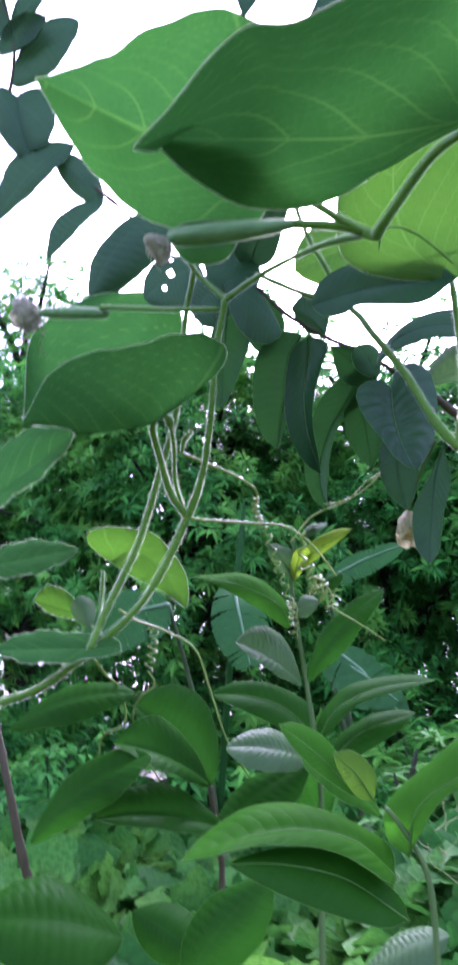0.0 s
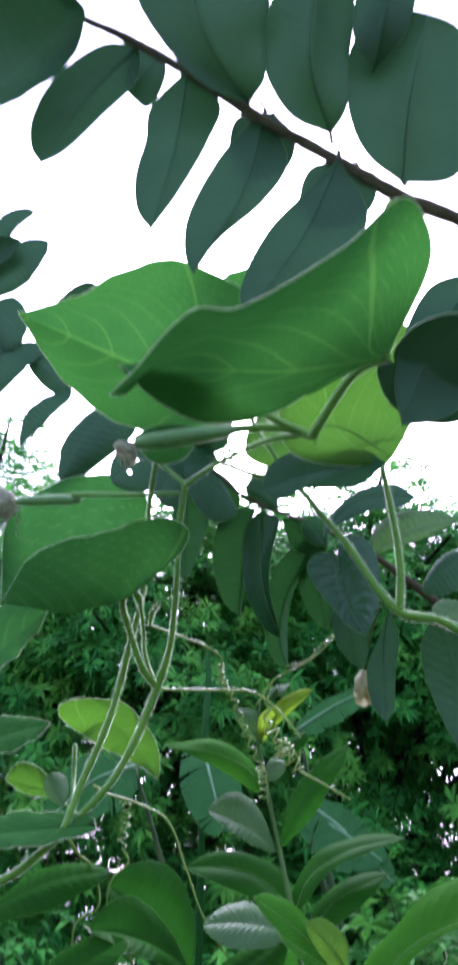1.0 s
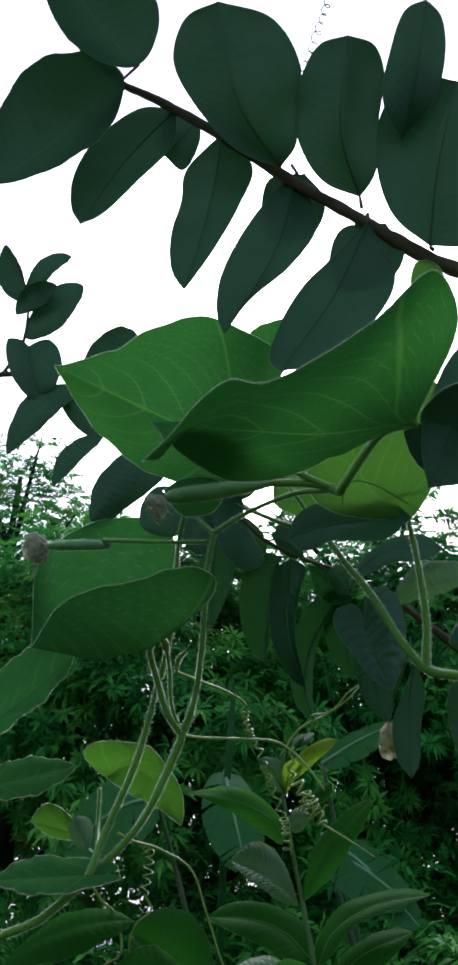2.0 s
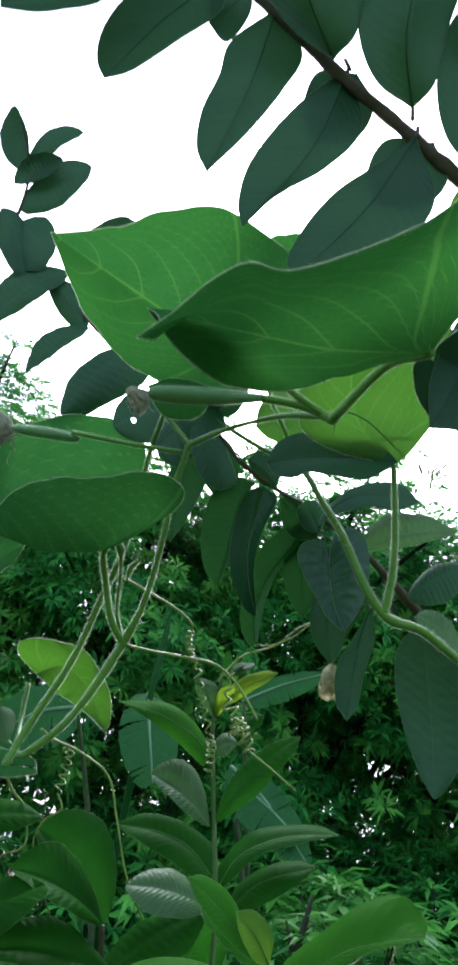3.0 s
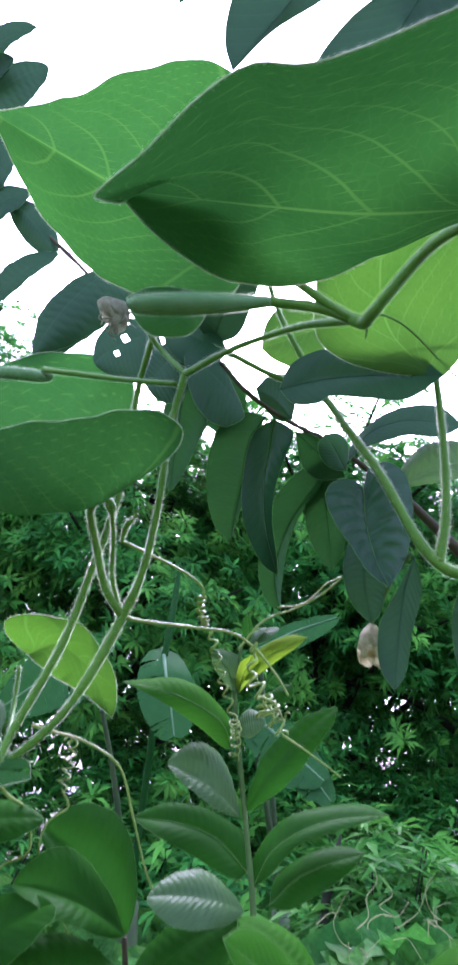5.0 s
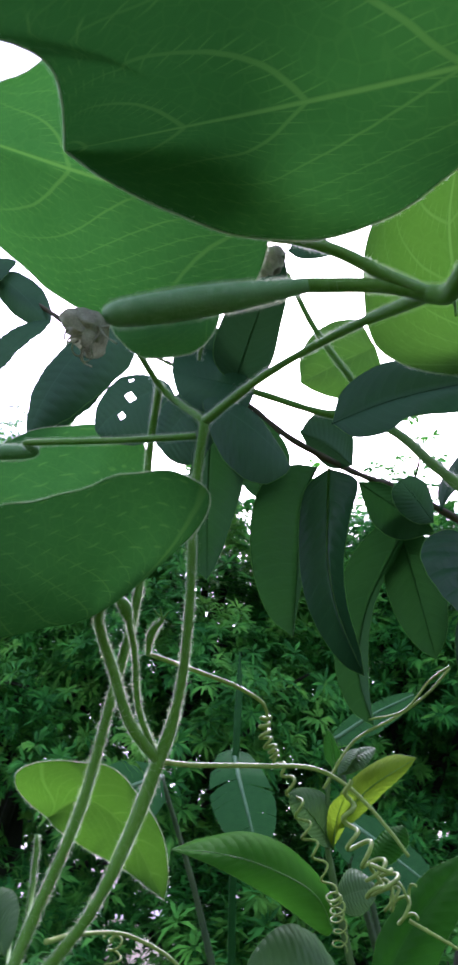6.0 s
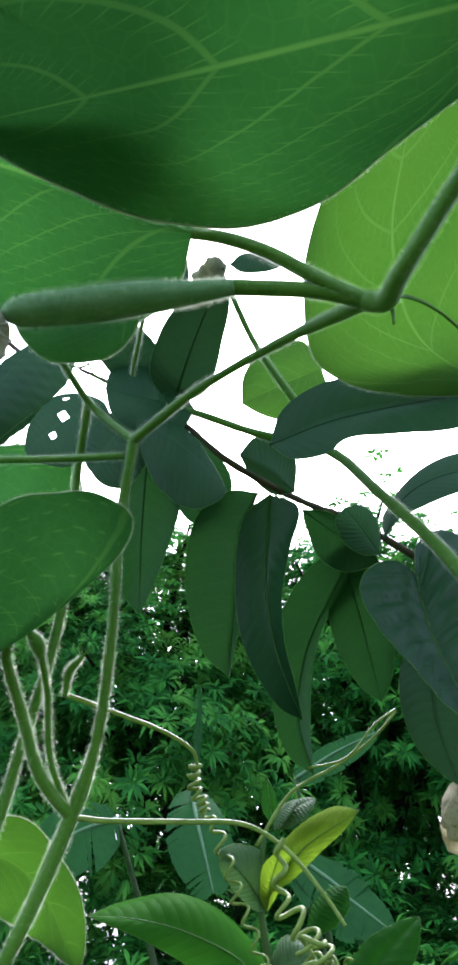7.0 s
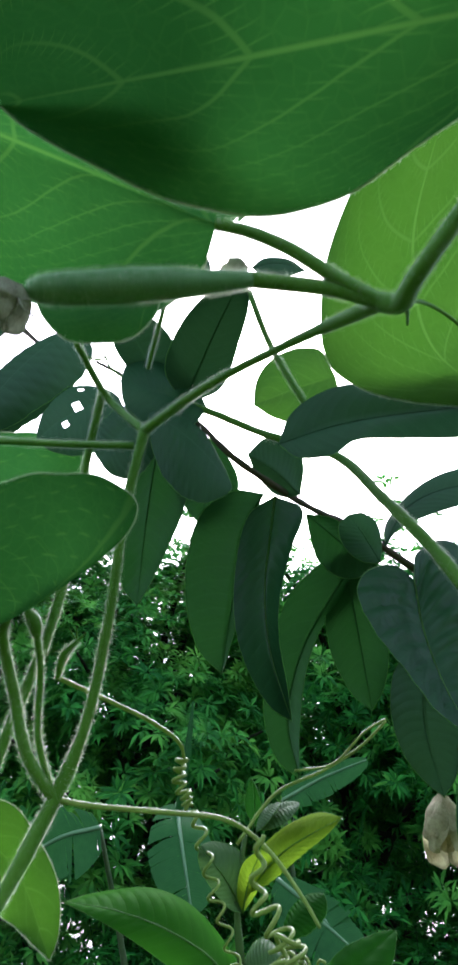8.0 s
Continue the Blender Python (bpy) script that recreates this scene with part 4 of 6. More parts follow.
gourd_leaf(vine, (-0.1527, 0.4503, 1.5526), (-0.1021, 0.4696, 1.6162), (-0.1580, 0.4983, 1.6259), (-0.1099, 0.4371, 1.5700), GOURD, "broad downy leaf at the vine's edge", back=0.1)
gourd_leaf(vine, (-0.1624, 0.5056, 1.5272), (-0.1026, 0.5128, 1.5437), (-0.1534, 0.5315, 1.5531), (-0.1232, 0.4868, 1.5186), GOURD, "small shaded downy leaf", back=0.1)
shaped_leaf(vine, [(0.0884, 0.4300, 1.7426), (0.0720, 0.4270, 1.7325), (0.0500, 0.4240, 1.7172)],
            [(0.0802, 0.4345, 1.7663), (0.0616, 0.4330, 1.7600), (0.0514, 0.4315, 1.7424)],
            [(0.0881, 0.4245, 1.7205), (0.0745, 0.4230, 1.7058), (0.0602, 0.4215, 1.7074)], GOURD_BRIGHT, "small leaf lit from behind", hairs='vine', wave=0.006, soft=True)
gourd_leaf(vine, (0.1514, 0.2423, 1.7534), (0.1361, 0.2524, 1.7539), (0.1417, 0.2486, 1.7752), (0.1485, 0.2529, 1.7510), GOURD_BRIGHT, "small leaf lit from behind", back=0.1)
gourd_leaf(vine, (0.1317, 0.2588, 1.6600), (0.1621, 0.2736, 1.6333), (0.1348, 0.2816, 1.6460), (0.1701, 0.2287, 1.6577), GUAVA_DARK, "dark leaf lobe in shade", full=0.3, back=0.15)
shaped_leaf(vine, [(0.0230, 0.3220, 1.6681), (0.0056, 0.3190, 1.6611), (-0.0131, 0.3160, 1.6616)],
            [(0.0221, 0.3210, 1.6579), (0.0173, 0.3200, 1.6481), (0.0093, 0.3190, 1.6442), (-0.0001, 0.3180, 1.6442), (-0.0080, 0.3170, 1.6513)],
            [(0.0140, 0.3240, 1.6748), (-0.0028, 0.3220, 1.6734)], GOURD, "rounded downy leaf lobe behind the young fruit", hairs='vine', cup=0.06, rim=0.00014, wave=0.004, soft=True)


def young_fruit(stalk, body, radius, flower, size, seed, stalk_radius):
    """A stalk, the swelling young gourd at its end, and the wilted flower that it still carries."""
    pts = list(stalk) + list(body)
    ob = rod("fruit_stalk", stalk, stalk_radius, STEM, vine, n=9, hairs="vine")
    c = [np.array(stalk[-1])] + [np.array(p) for p in body]
    rad = [stalk_radius] + [radius * k for k in np.interp(np.linspace(0, 1, len(body)), [0, 0.3, 0.75, 1], [0.7, 0.95, 1.0, 0.72])] + [radius * 0.3]
    c.append(c[-1] + (c[-1] - c[-2]) * 0.22)
    fr = rod("young_fruit", c, rad, FRUIT, vine, "small downy green unripe gourd", n=14, steps=10, hairs="vine")
    cc = spline([(*p, r) for p, r in zip(c, rad)], 10)
    hair_on_curve("vine", cc[:, :3], cc[:, 3], 90000, 0.0018)
    fl = petals("wilted_flower", flower, np.array(flower) - np.array(c[-2]), size, fr, "dry brownish wilted flower", seed)
    r = random.Random(seed)
    for q in range(6):
        p = np.array(flower) + (np.array(flower) - np.array(c[-2])) * 0.25 + np.array([r.uniform(-0.3, 0.3), r.uniform(-0.3, 0.3), -0.25]) * size
        way = [p]
        for k in range(4):
            p = p + np.array([r.uniform(-0.22, 0.22), r.uniform(-0.22, 0.22), -r.uniform(0.08, 0.3)]) * size
            way.append(p)
        v, f = tube_data(spline(way, 6), np.linspace(0.0005, 0.00025, 25), 5)
        mesh_part("withered_strand", v, f, PETAL, fr)


young_fruit([NODE, (0.0739, 0.3115, 1.6604), (0.0506, 0.3077, 1.6590)], [(0.0393, 0.3071, 1.6567), (0.0251, 0.3065, 1.6545), (0.0081, 0.3059, 1.6518), (-0.0066, 0.3053, 1.6496)], 0.0047, (-0.0093, 0.3056, 1.6479), 0.0140, 71, 0.0022)
young_fruit([(0.0045, 0.3980, 1.6706), (-0.0251, 0.4010, 1.6725), (-0.0744, 0.4080, 1.6788)], [(-0.0718, 0.4130, 1.6782), (-0.0915, 0.4130, 1.6781), (-0.1136, 0.4130, 1.6778)], 0.0038, (-0.1167, 0.4131, 1.6772), 0.022, 73, 0.0014)
petals("wilted_flower", (0.0415, 0.3763, 1.7419), (-0.5, -0.2, 0.75), 0.014, vine, "crumpled brown wilted flower", 79)
petals("wilted_flower", (0.1256, 0.4616, 1.5621), (0.03, -0.1, -1.0), 0.031, vine, "tan shrivelled hanging flower", 83, 0.46, PETAL_TAN)
rod("fruit_stalk", [(0.1315, 0.3943, 1.5826), (0.1285, 0.4279, 1.5763), (0.1256, 0.4616, 1.5621)], 0.0009, TWIG_GREEN, vine, n=7)
rod("bud_stalk", [FORK, (-0.0206, 0.4387, 1.5684), (-0.0219, 0.4283, 1.5894), (-0.0229, 0.4180, 1.5991)], 0.0012, STEM, vine, n=7, hairs="vine")
rod("bud", [(-0.0226, 0.4180, 1.5979), (-0.0237, 0.4150, 1.6020), (-0.0265, 0.4120, 1.6057)], [0.0014, 0.0027, 0.0012], STEM, vine, n=8, hairs="vine")
rod("bud", [(-0.0195, 0.4434, 1.5920), (-0.0178, 0.4399, 1.6003), (-0.0125, 0.4370, 1.6054)], [0.001, 0.0017, 0.0008], STEM, vine, n=8, hairs="vine")
for tip in ((-0.0170, 0.4362, 1.6097), (-0.0139, 0.4352, 1.6099), (-0.0101, 0.4364, 1.6084)):
    rod("sepal", [(-0.0130, 0.4371, 1.6047), tip], [0.0006, 0.0002], STEM, vine, n=5)

# tendrils
rod("tendril", [FORK, (-0.0024, 0.4517, 1.5500), (0.0260, 0.4537, 1.5496), (0.0480, 0.4558, 1.5486), (0.0613, 0.4575, 1.5414), (0.0744, 0.4560, 1.5265), (0.0800, 0.4540, 1.5180)], [0.0011, 0.0006], TENDRIL, vine, "pale yellow-green tendril")
coil([(0.0599, 0.4450, 1.5426), (0.0597, 0.4482, 1.5246), (0.0675, 0.4500, 1.5144), (0.0716, 0.4516, 1.5054), (0.0791, 0.4540, 1.4975)], [0.0008, 0.0030, 0.0048, 0.0050, 0.0026], 8, 0.00095, TENDRIL, vine, "tightly curled pale tendril")
coil([(0.0701, 0.4478, 1.5150), (0.0664, 0.4490, 1.5086), (0.0736, 0.4514, 1.5062), (0.0813, 0.4523, 1.5071)], [0.003, 0.004, 0.0045, 0.002], 4, 0.0008, TENDRIL, vine, "tightly curled pale tendril")
rod("tendril", [(0.0777, 0.4539, 1.4981), (0.0927, 0.4553, 1.4902), (0.1090, 0.4569, 1.4806)], [0.0007, 0.0004], TENDRIL, vine, "straight pale tendril tip")
rod("tendril", [(-0.0209, 0.4466, 1.5939), (0.0002, 0.4535, 1.5877), (0.0169, 0.4603, 1.5825), (0.0271, 0.4671, 1.5772), (0.0290, 0.4740, 1.5725)], [0.0010, 0.0007], TENDRIL, vine, "pale yellow-green tendril")
coil([(0.0282, 0.4740, 1.5735), (0.0268, 0.4767, 1.5676), (0.0298, 0.4785, 1.5610), (0.0318, 0.4800, 1.5570)], [0.0016, 0.0022, 0.0022, 0.0016], 6, 0.0010, TENDRIL, vine, "tight knot of pale tendril")
coil([(0.0308, 0.4800, 1.5580), (0.0367, 0.4820, 1.5490), (0.0413, 0.4847, 1.5348), (0.0468, 0.4873, 1.5214), (0.0532, 0.4900, 1.5069)], [0.0012, 0.0024, 0.0026, 0.0024, 0.0020], 7, 0.0008, TENDRIL, vine, "pale tendril wound like a spring")
coil([(0.0532, 0.4900, 1.5069), (0.0545, 0.4960, 1.5000), (0.0552, 0.5076, 1.4871)], 0.0028, 6, 0.0005, TENDRIL, vine, "tendril wound round a twig")
rod("tendril", [(0.0512, 0.4821, 1.5452), (0.0656, 0.4838, 1.5645), (0.0852, 0.4870, 1.5753), (0.1006, 0.4852, 1.5853), (0.1112, 0.4834, 1.5957)], [0.0007, 0.0006], TENDRIL, vine, "pale tendril")
rod("tendril", [(0.0732, 0.4871, 1.5743), (0.0890, 0.4865, 1.5780), (0.1023, 0.4842, 1.5910), (0.1112, 0.4832, 1.5965)], 0.0005, TENDRIL, vine, "pale tendril")
rod("tendril", [(-0.0511, 0.4511, 1.4907), (-0.0515, 0.5016, 1.4924), (-0.0374, 0.5323, 1.4907), (-0.0151, 0.5344, 1.4790), (-0.0026, 0.5393, 1.4514), (0.0106, 0.5449, 1.4193), (0.0268, 0.5594, 1.3947)], [0.0010, 0.0006], TENDRIL, vine, "long pale drooping tendril")
coil([(-0.0489, 0.5270, 1.4922), (-0.0451, 0.5328, 1.4880), (-0.0461, 0.5349, 1.4761), (-0.0477, 0.5373, 1.4624)], [0.001, 0.003, 0.0035, 0.003], 6, 0.0006, TENDRIL, vine, "pale tendril wound like a spring")
rod("tendril", [(-0.0477, 0.5373, 1.4624), (-0.0424, 0.5389, 1.4534), (-0.0525, 0.5404, 1.4448), (-0.0569, 0.5428, 1.4312), (-0.0479, 0.5466, 1.4099), (-0.0329, 0.5614, 1.3833)], [0.0007, 0.0005], TENDRIL, vine, "pale drooping tendril")
rod("tendril", [(-0.0682, 0.4556, 1.4653), (-0.0690, 0.4978, 1.4565), (-0.0666, 0.5400, 1.4473), (-0.0625, 0.5436, 1.4269), (-0.0776, 0.5453, 1.4173), (-0.0799, 0.5479, 1.4023)], [0.0010, 0.0006], TENDRIL, vine, "pale drooping tendril")
rod("tendril", [KNOB, (0.1015, 0.3220, 1.6685), (0.1147, 0.3340, 1.6734), (0.1537, 0.3777, 1.6768), (0.1595, 0.3782, 1.6740)], [0.0007, 0.0004], STEM, vine, "thin dark tendril")
coil([(0.1575, 0.3782, 1.6739), (0.1676, 0.3776, 1.6771), (0.1751, 0.3787, 1.6708), (0.1662, 0.3841, 1.6691), (0.1592, 0.3788, 1.6706)], [0.003, 0.006, 0.007, 0.006, 0.004], 11, 0.0005, STEM, vine, "tangled thin tendril")
coil([(0.0999, 0.1983, 2.0029), (0.0898, 0.2047, 1.9666), (0.0784, 0.2113, 1.9292), (0.0711, 0.2198, 1.9098)], [0.002, 0.0025, 0.002, 0.001], 12, 0.00045, STEM, vine, "fine spring-like tendril among the twigs")
coil([(-0.0191, 0.3036, 1.6419), (-0.0154, 0.3047, 1.6359), (-0.0119, 0.3053, 1.6323)], [0.0012, 0.0018, 0.0012], 3, 0.0003, PETAL, vine, "curled dry stamen", "stamen")
coil([(-0.0393, 0.4320, 1.7613), (-0.0286, 0.4320, 1.7508), (-0.0184, 0.4320, 1.7448), (-0.0085, 0.4320, 1.7288), (-0.0021, 0.4320, 1.7098)], [0.001, 0.003, 0.002, 0.003, 0.001], 3, 0.0006, STEM, vine, "curled dark tendril")
finish_hairs("vine", vine)

# ---------------------------------------------------------------- the guava branch overhead
GROUP = "guava branches"
over = thing("guava_branch", (0.95, 0.85, 0.0), "dark leafy guava branch arching overhead against the bright sky", "branch", GROUP)
rod("twig", [(0.95, 0.85, -0.02), (0.80, 0.62, 1.1), (0.40, 0.36, 1.72), (0.1883, 0.2525, 1.7531), (0.1474, 0.2481, 1.7782), (0.1047, 0.2417, 1.8144), (0.0665, 0.2361, 1.8463), (0.0126, 0.2272, 1.8970), (-0.0208, 0.2223, 1.9248), (-0.0608, 0.2170, 1.9546), (-0.0984, 0.2068, 2.0123)],
    [0.016, 0.012, 0.008, 0.0046, 0.0042, 0.0039, 0.0036, 0.0033, 0.003, 0.0026, 0.002], TWIG, over, n=9, bumpy=0.3)


def hang(parent, base, tip, a, b, root=None, **kw):
    """A leaf on a short stalk."""
    if root is not None:
        rod("leaf_stalk", [root, base], [0.0012, 0.0010], TWIG, parent, n=6, steps=3)
    return guava_leaf(parent, base, tip, a, b, kw.pop("material", GUAVA_DARK), **kw)


BROAD = dict(peak=0.5, point=0.68)
hang(over, (-0.0486, 0.2088, 1.9432), (-0.1221, 0.2103, 1.8200), (-0.1025, 0.1918, 1.9247), (-0.0576, 0.2131, 1.8614), (-0.0598, 0.2170, 1.9545), **BROAD)
hang(over, (-0.0296, 0.1932, 1.9166), (-0.0967, 0.1476, 2.0026), (-0.0746, 0.1723, 1.9202), (-0.0235, 0.1645, 1.9643), (-0.0511, 0.2183, 1.9470), **BROAD)
shaped_leaf(over, [(-0.0096, 0.2260, 1.9202), (-0.0415, 0.2340, 1.8772), (-0.0680, 0.2420, 1.8199)],
            [(-0.0385, 0.2332, 1.9379), (-0.0681, 0.2364, 1.9062), (-0.0791, 0.2396, 1.8662), (-0.0765, 0.2428, 1.8377)],
            [(-0.0098, 0.2300, 1.8844), (-0.0313, 0.2340, 1.8521), (-0.0544, 0.2380, 1.8220)], GUAVA_DARK, "dark oval leaf with a pointed tip")
shaped_leaf(over, [(0.0233, 0.2280, 1.8899), (0.0169, 0.2370, 1.8261), (0.0030, 0.2460, 1.7574)],
            [(0.0003, 0.2316, 1.8548), (-0.0016, 0.2352, 1.8283), (-0.0068, 0.2388, 1.7977), (-0.0042, 0.2424, 1.7684)],
            [(0.0435, 0.2365, 1.8632), (0.0355, 0.2410, 1.8305), (0.0181, 0.2455, 1.7891)], GUAVA_DARK, "dark oval leaf with a pointed tip")
shaped_leaf(over, [(0.0055, 0.2360, 1.9253), (-0.0091, 0.2380, 1.8987), (-0.0174, 0.2400, 1.8871)],
            [(-0.0098, 0.2373, 1.9361), (-0.0182, 0.2387, 1.9084)],
            [(0.0065, 0.2373, 1.8957), (-0.0034, 0.2387, 1.8671)], GUAVA_DARK, "small dark leaf half hidden by another")
shaped_leaf(over, [(0.0719, 0.2380, 1.8560), (0.0586, 0.2430, 1.7890), (0.0276, 0.2480, 1.7209)],
            [(0.0524, 0.2400, 1.8304), (0.0349, 0.2420, 1.7955), (0.0244, 0.2440, 1.7627), (0.0235, 0.2460, 1.7341)],
            [(0.0841, 0.2445, 1.8113), (0.0672, 0.2470, 1.7767), (0.0417, 0.2495, 1.7496)], GUAVA_DARK, "long dark leaf drooping from the twig")
shaped_leaf(over, [(0.0780, 0.2440, 1.8626), (0.0709, 0.2470, 1.8299), (0.0548, 0.2500, 1.7961)],
            [(0.0561, 0.2460, 1.8641), (0.0489, 0.2480, 1.8335)],
            [(0.0900, 0.2460, 1.8361), (0.0793, 0.2480, 1.8029)], GUAVA_DARK, "dark leaf overlapping its neighbour")
shaped_leaf(over, [(0.1136, 0.2380, 1.8013), (0.0903, 0.2440, 1.7443), (0.0587, 0.2500, 1.6934)],
            [(0.0898, 0.2404, 1.7715), (0.0728, 0.2428, 1.7515), (0.0581, 0.2452, 1.7209), (0.0533, 0.2476, 1.6981)],
            [(0.1266, 0.2450, 1.7583), (0.1054, 0.2480, 1.7181), (0.0811, 0.2510, 1.6988)], GUAVA_DARK, "long dark leaf drooping from the twig")
shaped_leaf(over, [(0.1256, 0.2440, 1.8066), (0.1125, 0.2480, 1.7798), (0.0947, 0.2520, 1.7548)],
            [(0.1000, 0.2467, 1.8081), (0.0897, 0.2493, 1.7779)],
            [(0.1343, 0.2467, 1.7806), (0.1192, 0.2493, 1.7564)], GUAVA_DARK, "dark leaf overlapping its neighbour")
shaped_leaf(over, [(0.0615, 0.2280, 1.8469), (0.0382, 0.1965, 1.8643), (0.0254, 0.1650, 1.9298)],
            [(0.0368, 0.2154, 1.8461), (0.0092, 0.2028, 1.8792), (-0.0061, 0.1902, 1.9158), (0.0023, 0.1776, 1.9412)],
            [(0.0716, 0.2154, 1.8488), (0.0726, 0.2028, 1.8727), (0.0763, 0.1902, 1.8891), (0.0583, 0.1776, 1.9325)], GUAVA_DARK, "broad dark leaf above the twig")
shaped_leaf(over, [(0.1106, 0.2360, 1.8228), (0.0989, 0.2070, 1.8435), (0.1054, 0.1780, 1.9022)],
            [(0.0874, 0.2244, 1.8240), (0.0723, 0.2128, 1.8574), (0.0758, 0.2012, 1.8981), (0.0880, 0.1896, 1.9168)],
            [(0.1189, 0.2244, 1.8270), (0.1237, 0.2128, 1.8651), (0.1297, 0.2012, 1.9061), (0.1235, 0.1896, 1.9116)], GUAVA_DARK, "broad dark leaf above the twig")
shaped_leaf(over, [(0.1479, 0.2400, 1.7781), (0.1541, 0.2175, 1.8179), (0.1689, 0.1950, 1.8725)],
            [(0.1284, 0.2310, 1.7942), (0.1208, 0.2220, 1.8419), (0.1307, 0.2130, 1.8859), (0.1518, 0.2040, 1.8978)],
            [(0.1728, 0.2310, 1.7676), (0.1892, 0.2220, 1.8035), (0.1975, 0.2130, 1.8499), (0.1873, 0.2040, 1.8748)], GUAVA_DARK, "large rounded dark leaf")
shaped_leaf(over, [(0.1361, 0.2150, 1.8474), (0.1424, 0.1925, 1.8636), (0.1539, 0.1700, 1.9221)],
            [(0.1261, 0.2038, 1.8679), (0.1330, 0.1925, 1.9092), (0.1442, 0.1813, 1.9367)],
            [(0.1548, 0.2037, 1.8643), (0.1656, 0.1925, 1.8969), (0.1652, 0.1813, 1.9251)], GUAVA_DARK, "dark leaf behind the rounded one")
shaped_leaf(over, [(0.1796, 0.2470, 1.7116), (0.1515, 0.2545, 1.6680), (0.1305, 0.2620, 1.6234)],
            [(0.1569, 0.2508, 1.7071), (0.1384, 0.2545, 1.6773), (0.1295, 0.2582, 1.6481)],
            [(0.1917, 0.2548, 1.6828), (0.1759, 0.2585, 1.6458), (0.1526, 0.2622, 1.6277)], GUAVA_DARK, "broad dark leaf beside the gourd leaf")
rod("leaf_stalk", [(-0.0176, 0.2340, 1.9451), (-0.0113, 0.2320, 1.9322)], [0.0012, 0.0010], TWIG, over, n=6, steps=3)
rod("leaf_stalk", [(0.0171, 0.2340, 1.9124), (0.0227, 0.2320, 1.8974)], [0.0012, 0.0010], TWIG, over, n=6, steps=3)
rod("leaf_stalk", [(0.0693, 0.2340, 1.8576), (0.0727, 0.2320, 1.8445)], [0.0012, 0.0010], TWIG, over, n=6, steps=3)
rod("leaf_stalk", [(0.1135, 0.2340, 1.8030), (0.1134, 0.2320, 1.7913)], [0.0012, 0.0010], TWIG, over, n=6, steps=3)
rod("leaf_stalk", [(0.0640, 0.2340, 1.8636), (0.0615, 0.2320, 1.8537)], [0.0012, 0.0010], TWIG, over, n=6, steps=3)
rod("leaf_stalk", [(0.1104, 0.2340, 1.8093), (0.1098, 0.2320, 1.8166)], [0.0012, 0.0010], TWIG, over, n=6, steps=3)
rod("leaf_stalk", [(0.1479, 0.2340, 1.7670), (0.1453, 0.2320, 1.7672)], [0.0012, 0.0010], TWIG, over, n=6, steps=3)
for q in range(26):
    # leaf scars and bud stubs along the twig
    s = 0.2 + 0.75 * q / 26
    c0, c1 = Vector((0.1474, 0.2481, 1.7782)), Vector((-0.0208, 0.2223, 1.9248))
    p = c0.lerp(c1, s)
    rod("bud_scar", [p, p + Vector((random.uniform(-0.004, 0.004), random.uniform(-0.003, 0.003), random.uniform(-0.006, 0.006)))], [0.0014, 0.0006], TWIG, over, n=5, steps=2)

# ---------------------------------------------------------------- the guava twig with hanging leaves
low = thing("guava_branch", (0.9, 1.0, 0.0), "shaded guava branch with long drooping ribbed leaves", "branch", GROUP)
rod("twig", [(0.9, 1.0, -0.02), (0.7, 0.8, 0.8), (0.48, 0.62, 1.35), (0.1578, 0.5000, 1.6589), (0.1262, 0.4840, 1.6724), (0.1012, 0.4700, 1.6810), (0.0796, 0.4550, 1.6819), (0.0591, 0.4320, 1.6792), (0.0423, 0.4219, 1.6853), (0.0245, 0.4233, 1.7057), (-0.0015, 0.4292, 1.7301), (-0.0333, 0.4440, 1.7613)],
    [0.010, 0.008, 0.006, 0.003, 0.0022, 0.0019, 0.0017, 0.0016, 0.0014, 0.0012, 0.0010, 0.0008], TWIG, low, n=8, bumpy=0.3)
SICKLE = dict(peak=0.45, point=0.7, rib=0.0006, arch=0.09, curl=0.25)
shaped_leaf(low, [(0.0037, 0.4520, 1.7271), (0.0007, 0.4660, 1.6811), (-0.0003, 0.4800, 1.6410)],
            [(-0.0102, 0.4710, 1.6984), (-0.0132, 0.4780, 1.6670), (-0.0091, 0.4850, 1.6526)],
            [(0.0201, 0.4550, 1.6923), (0.0124, 0.4620, 1.6591), (0.0052, 0.4690, 1.6436)], GUAVA_SHADE, "long drooping ribbed leaf", rib=0.0011, ribs=16)
shaped_leaf(low, [(0.0560, 0.4420, 1.6807), (0.0489, 0.4504, 1.6701), (0.0460, 0.4587, 1.6495), (0.0435, 0.4671, 1.6298), (0.0412, 0.4755, 1.6093)],
            [(0.0423, 0.4516, 1.6881), (0.0283, 0.4572, 1.6801), (0.0224, 0.4627, 1.6568), (0.0249, 0.4683, 1.6323), (0.0313, 0.4739, 1.6178)],
            [(0.0529, 0.4707, 1.6867), (0.0504, 0.4774, 1.6632), (0.0469, 0.4841, 1.6408), (0.0427, 0.4908, 1.6238)], GUAVA_SHADE, "long drooping sickle-shaped leaf folded along its midrib", rib=0.0018, ribs=20)
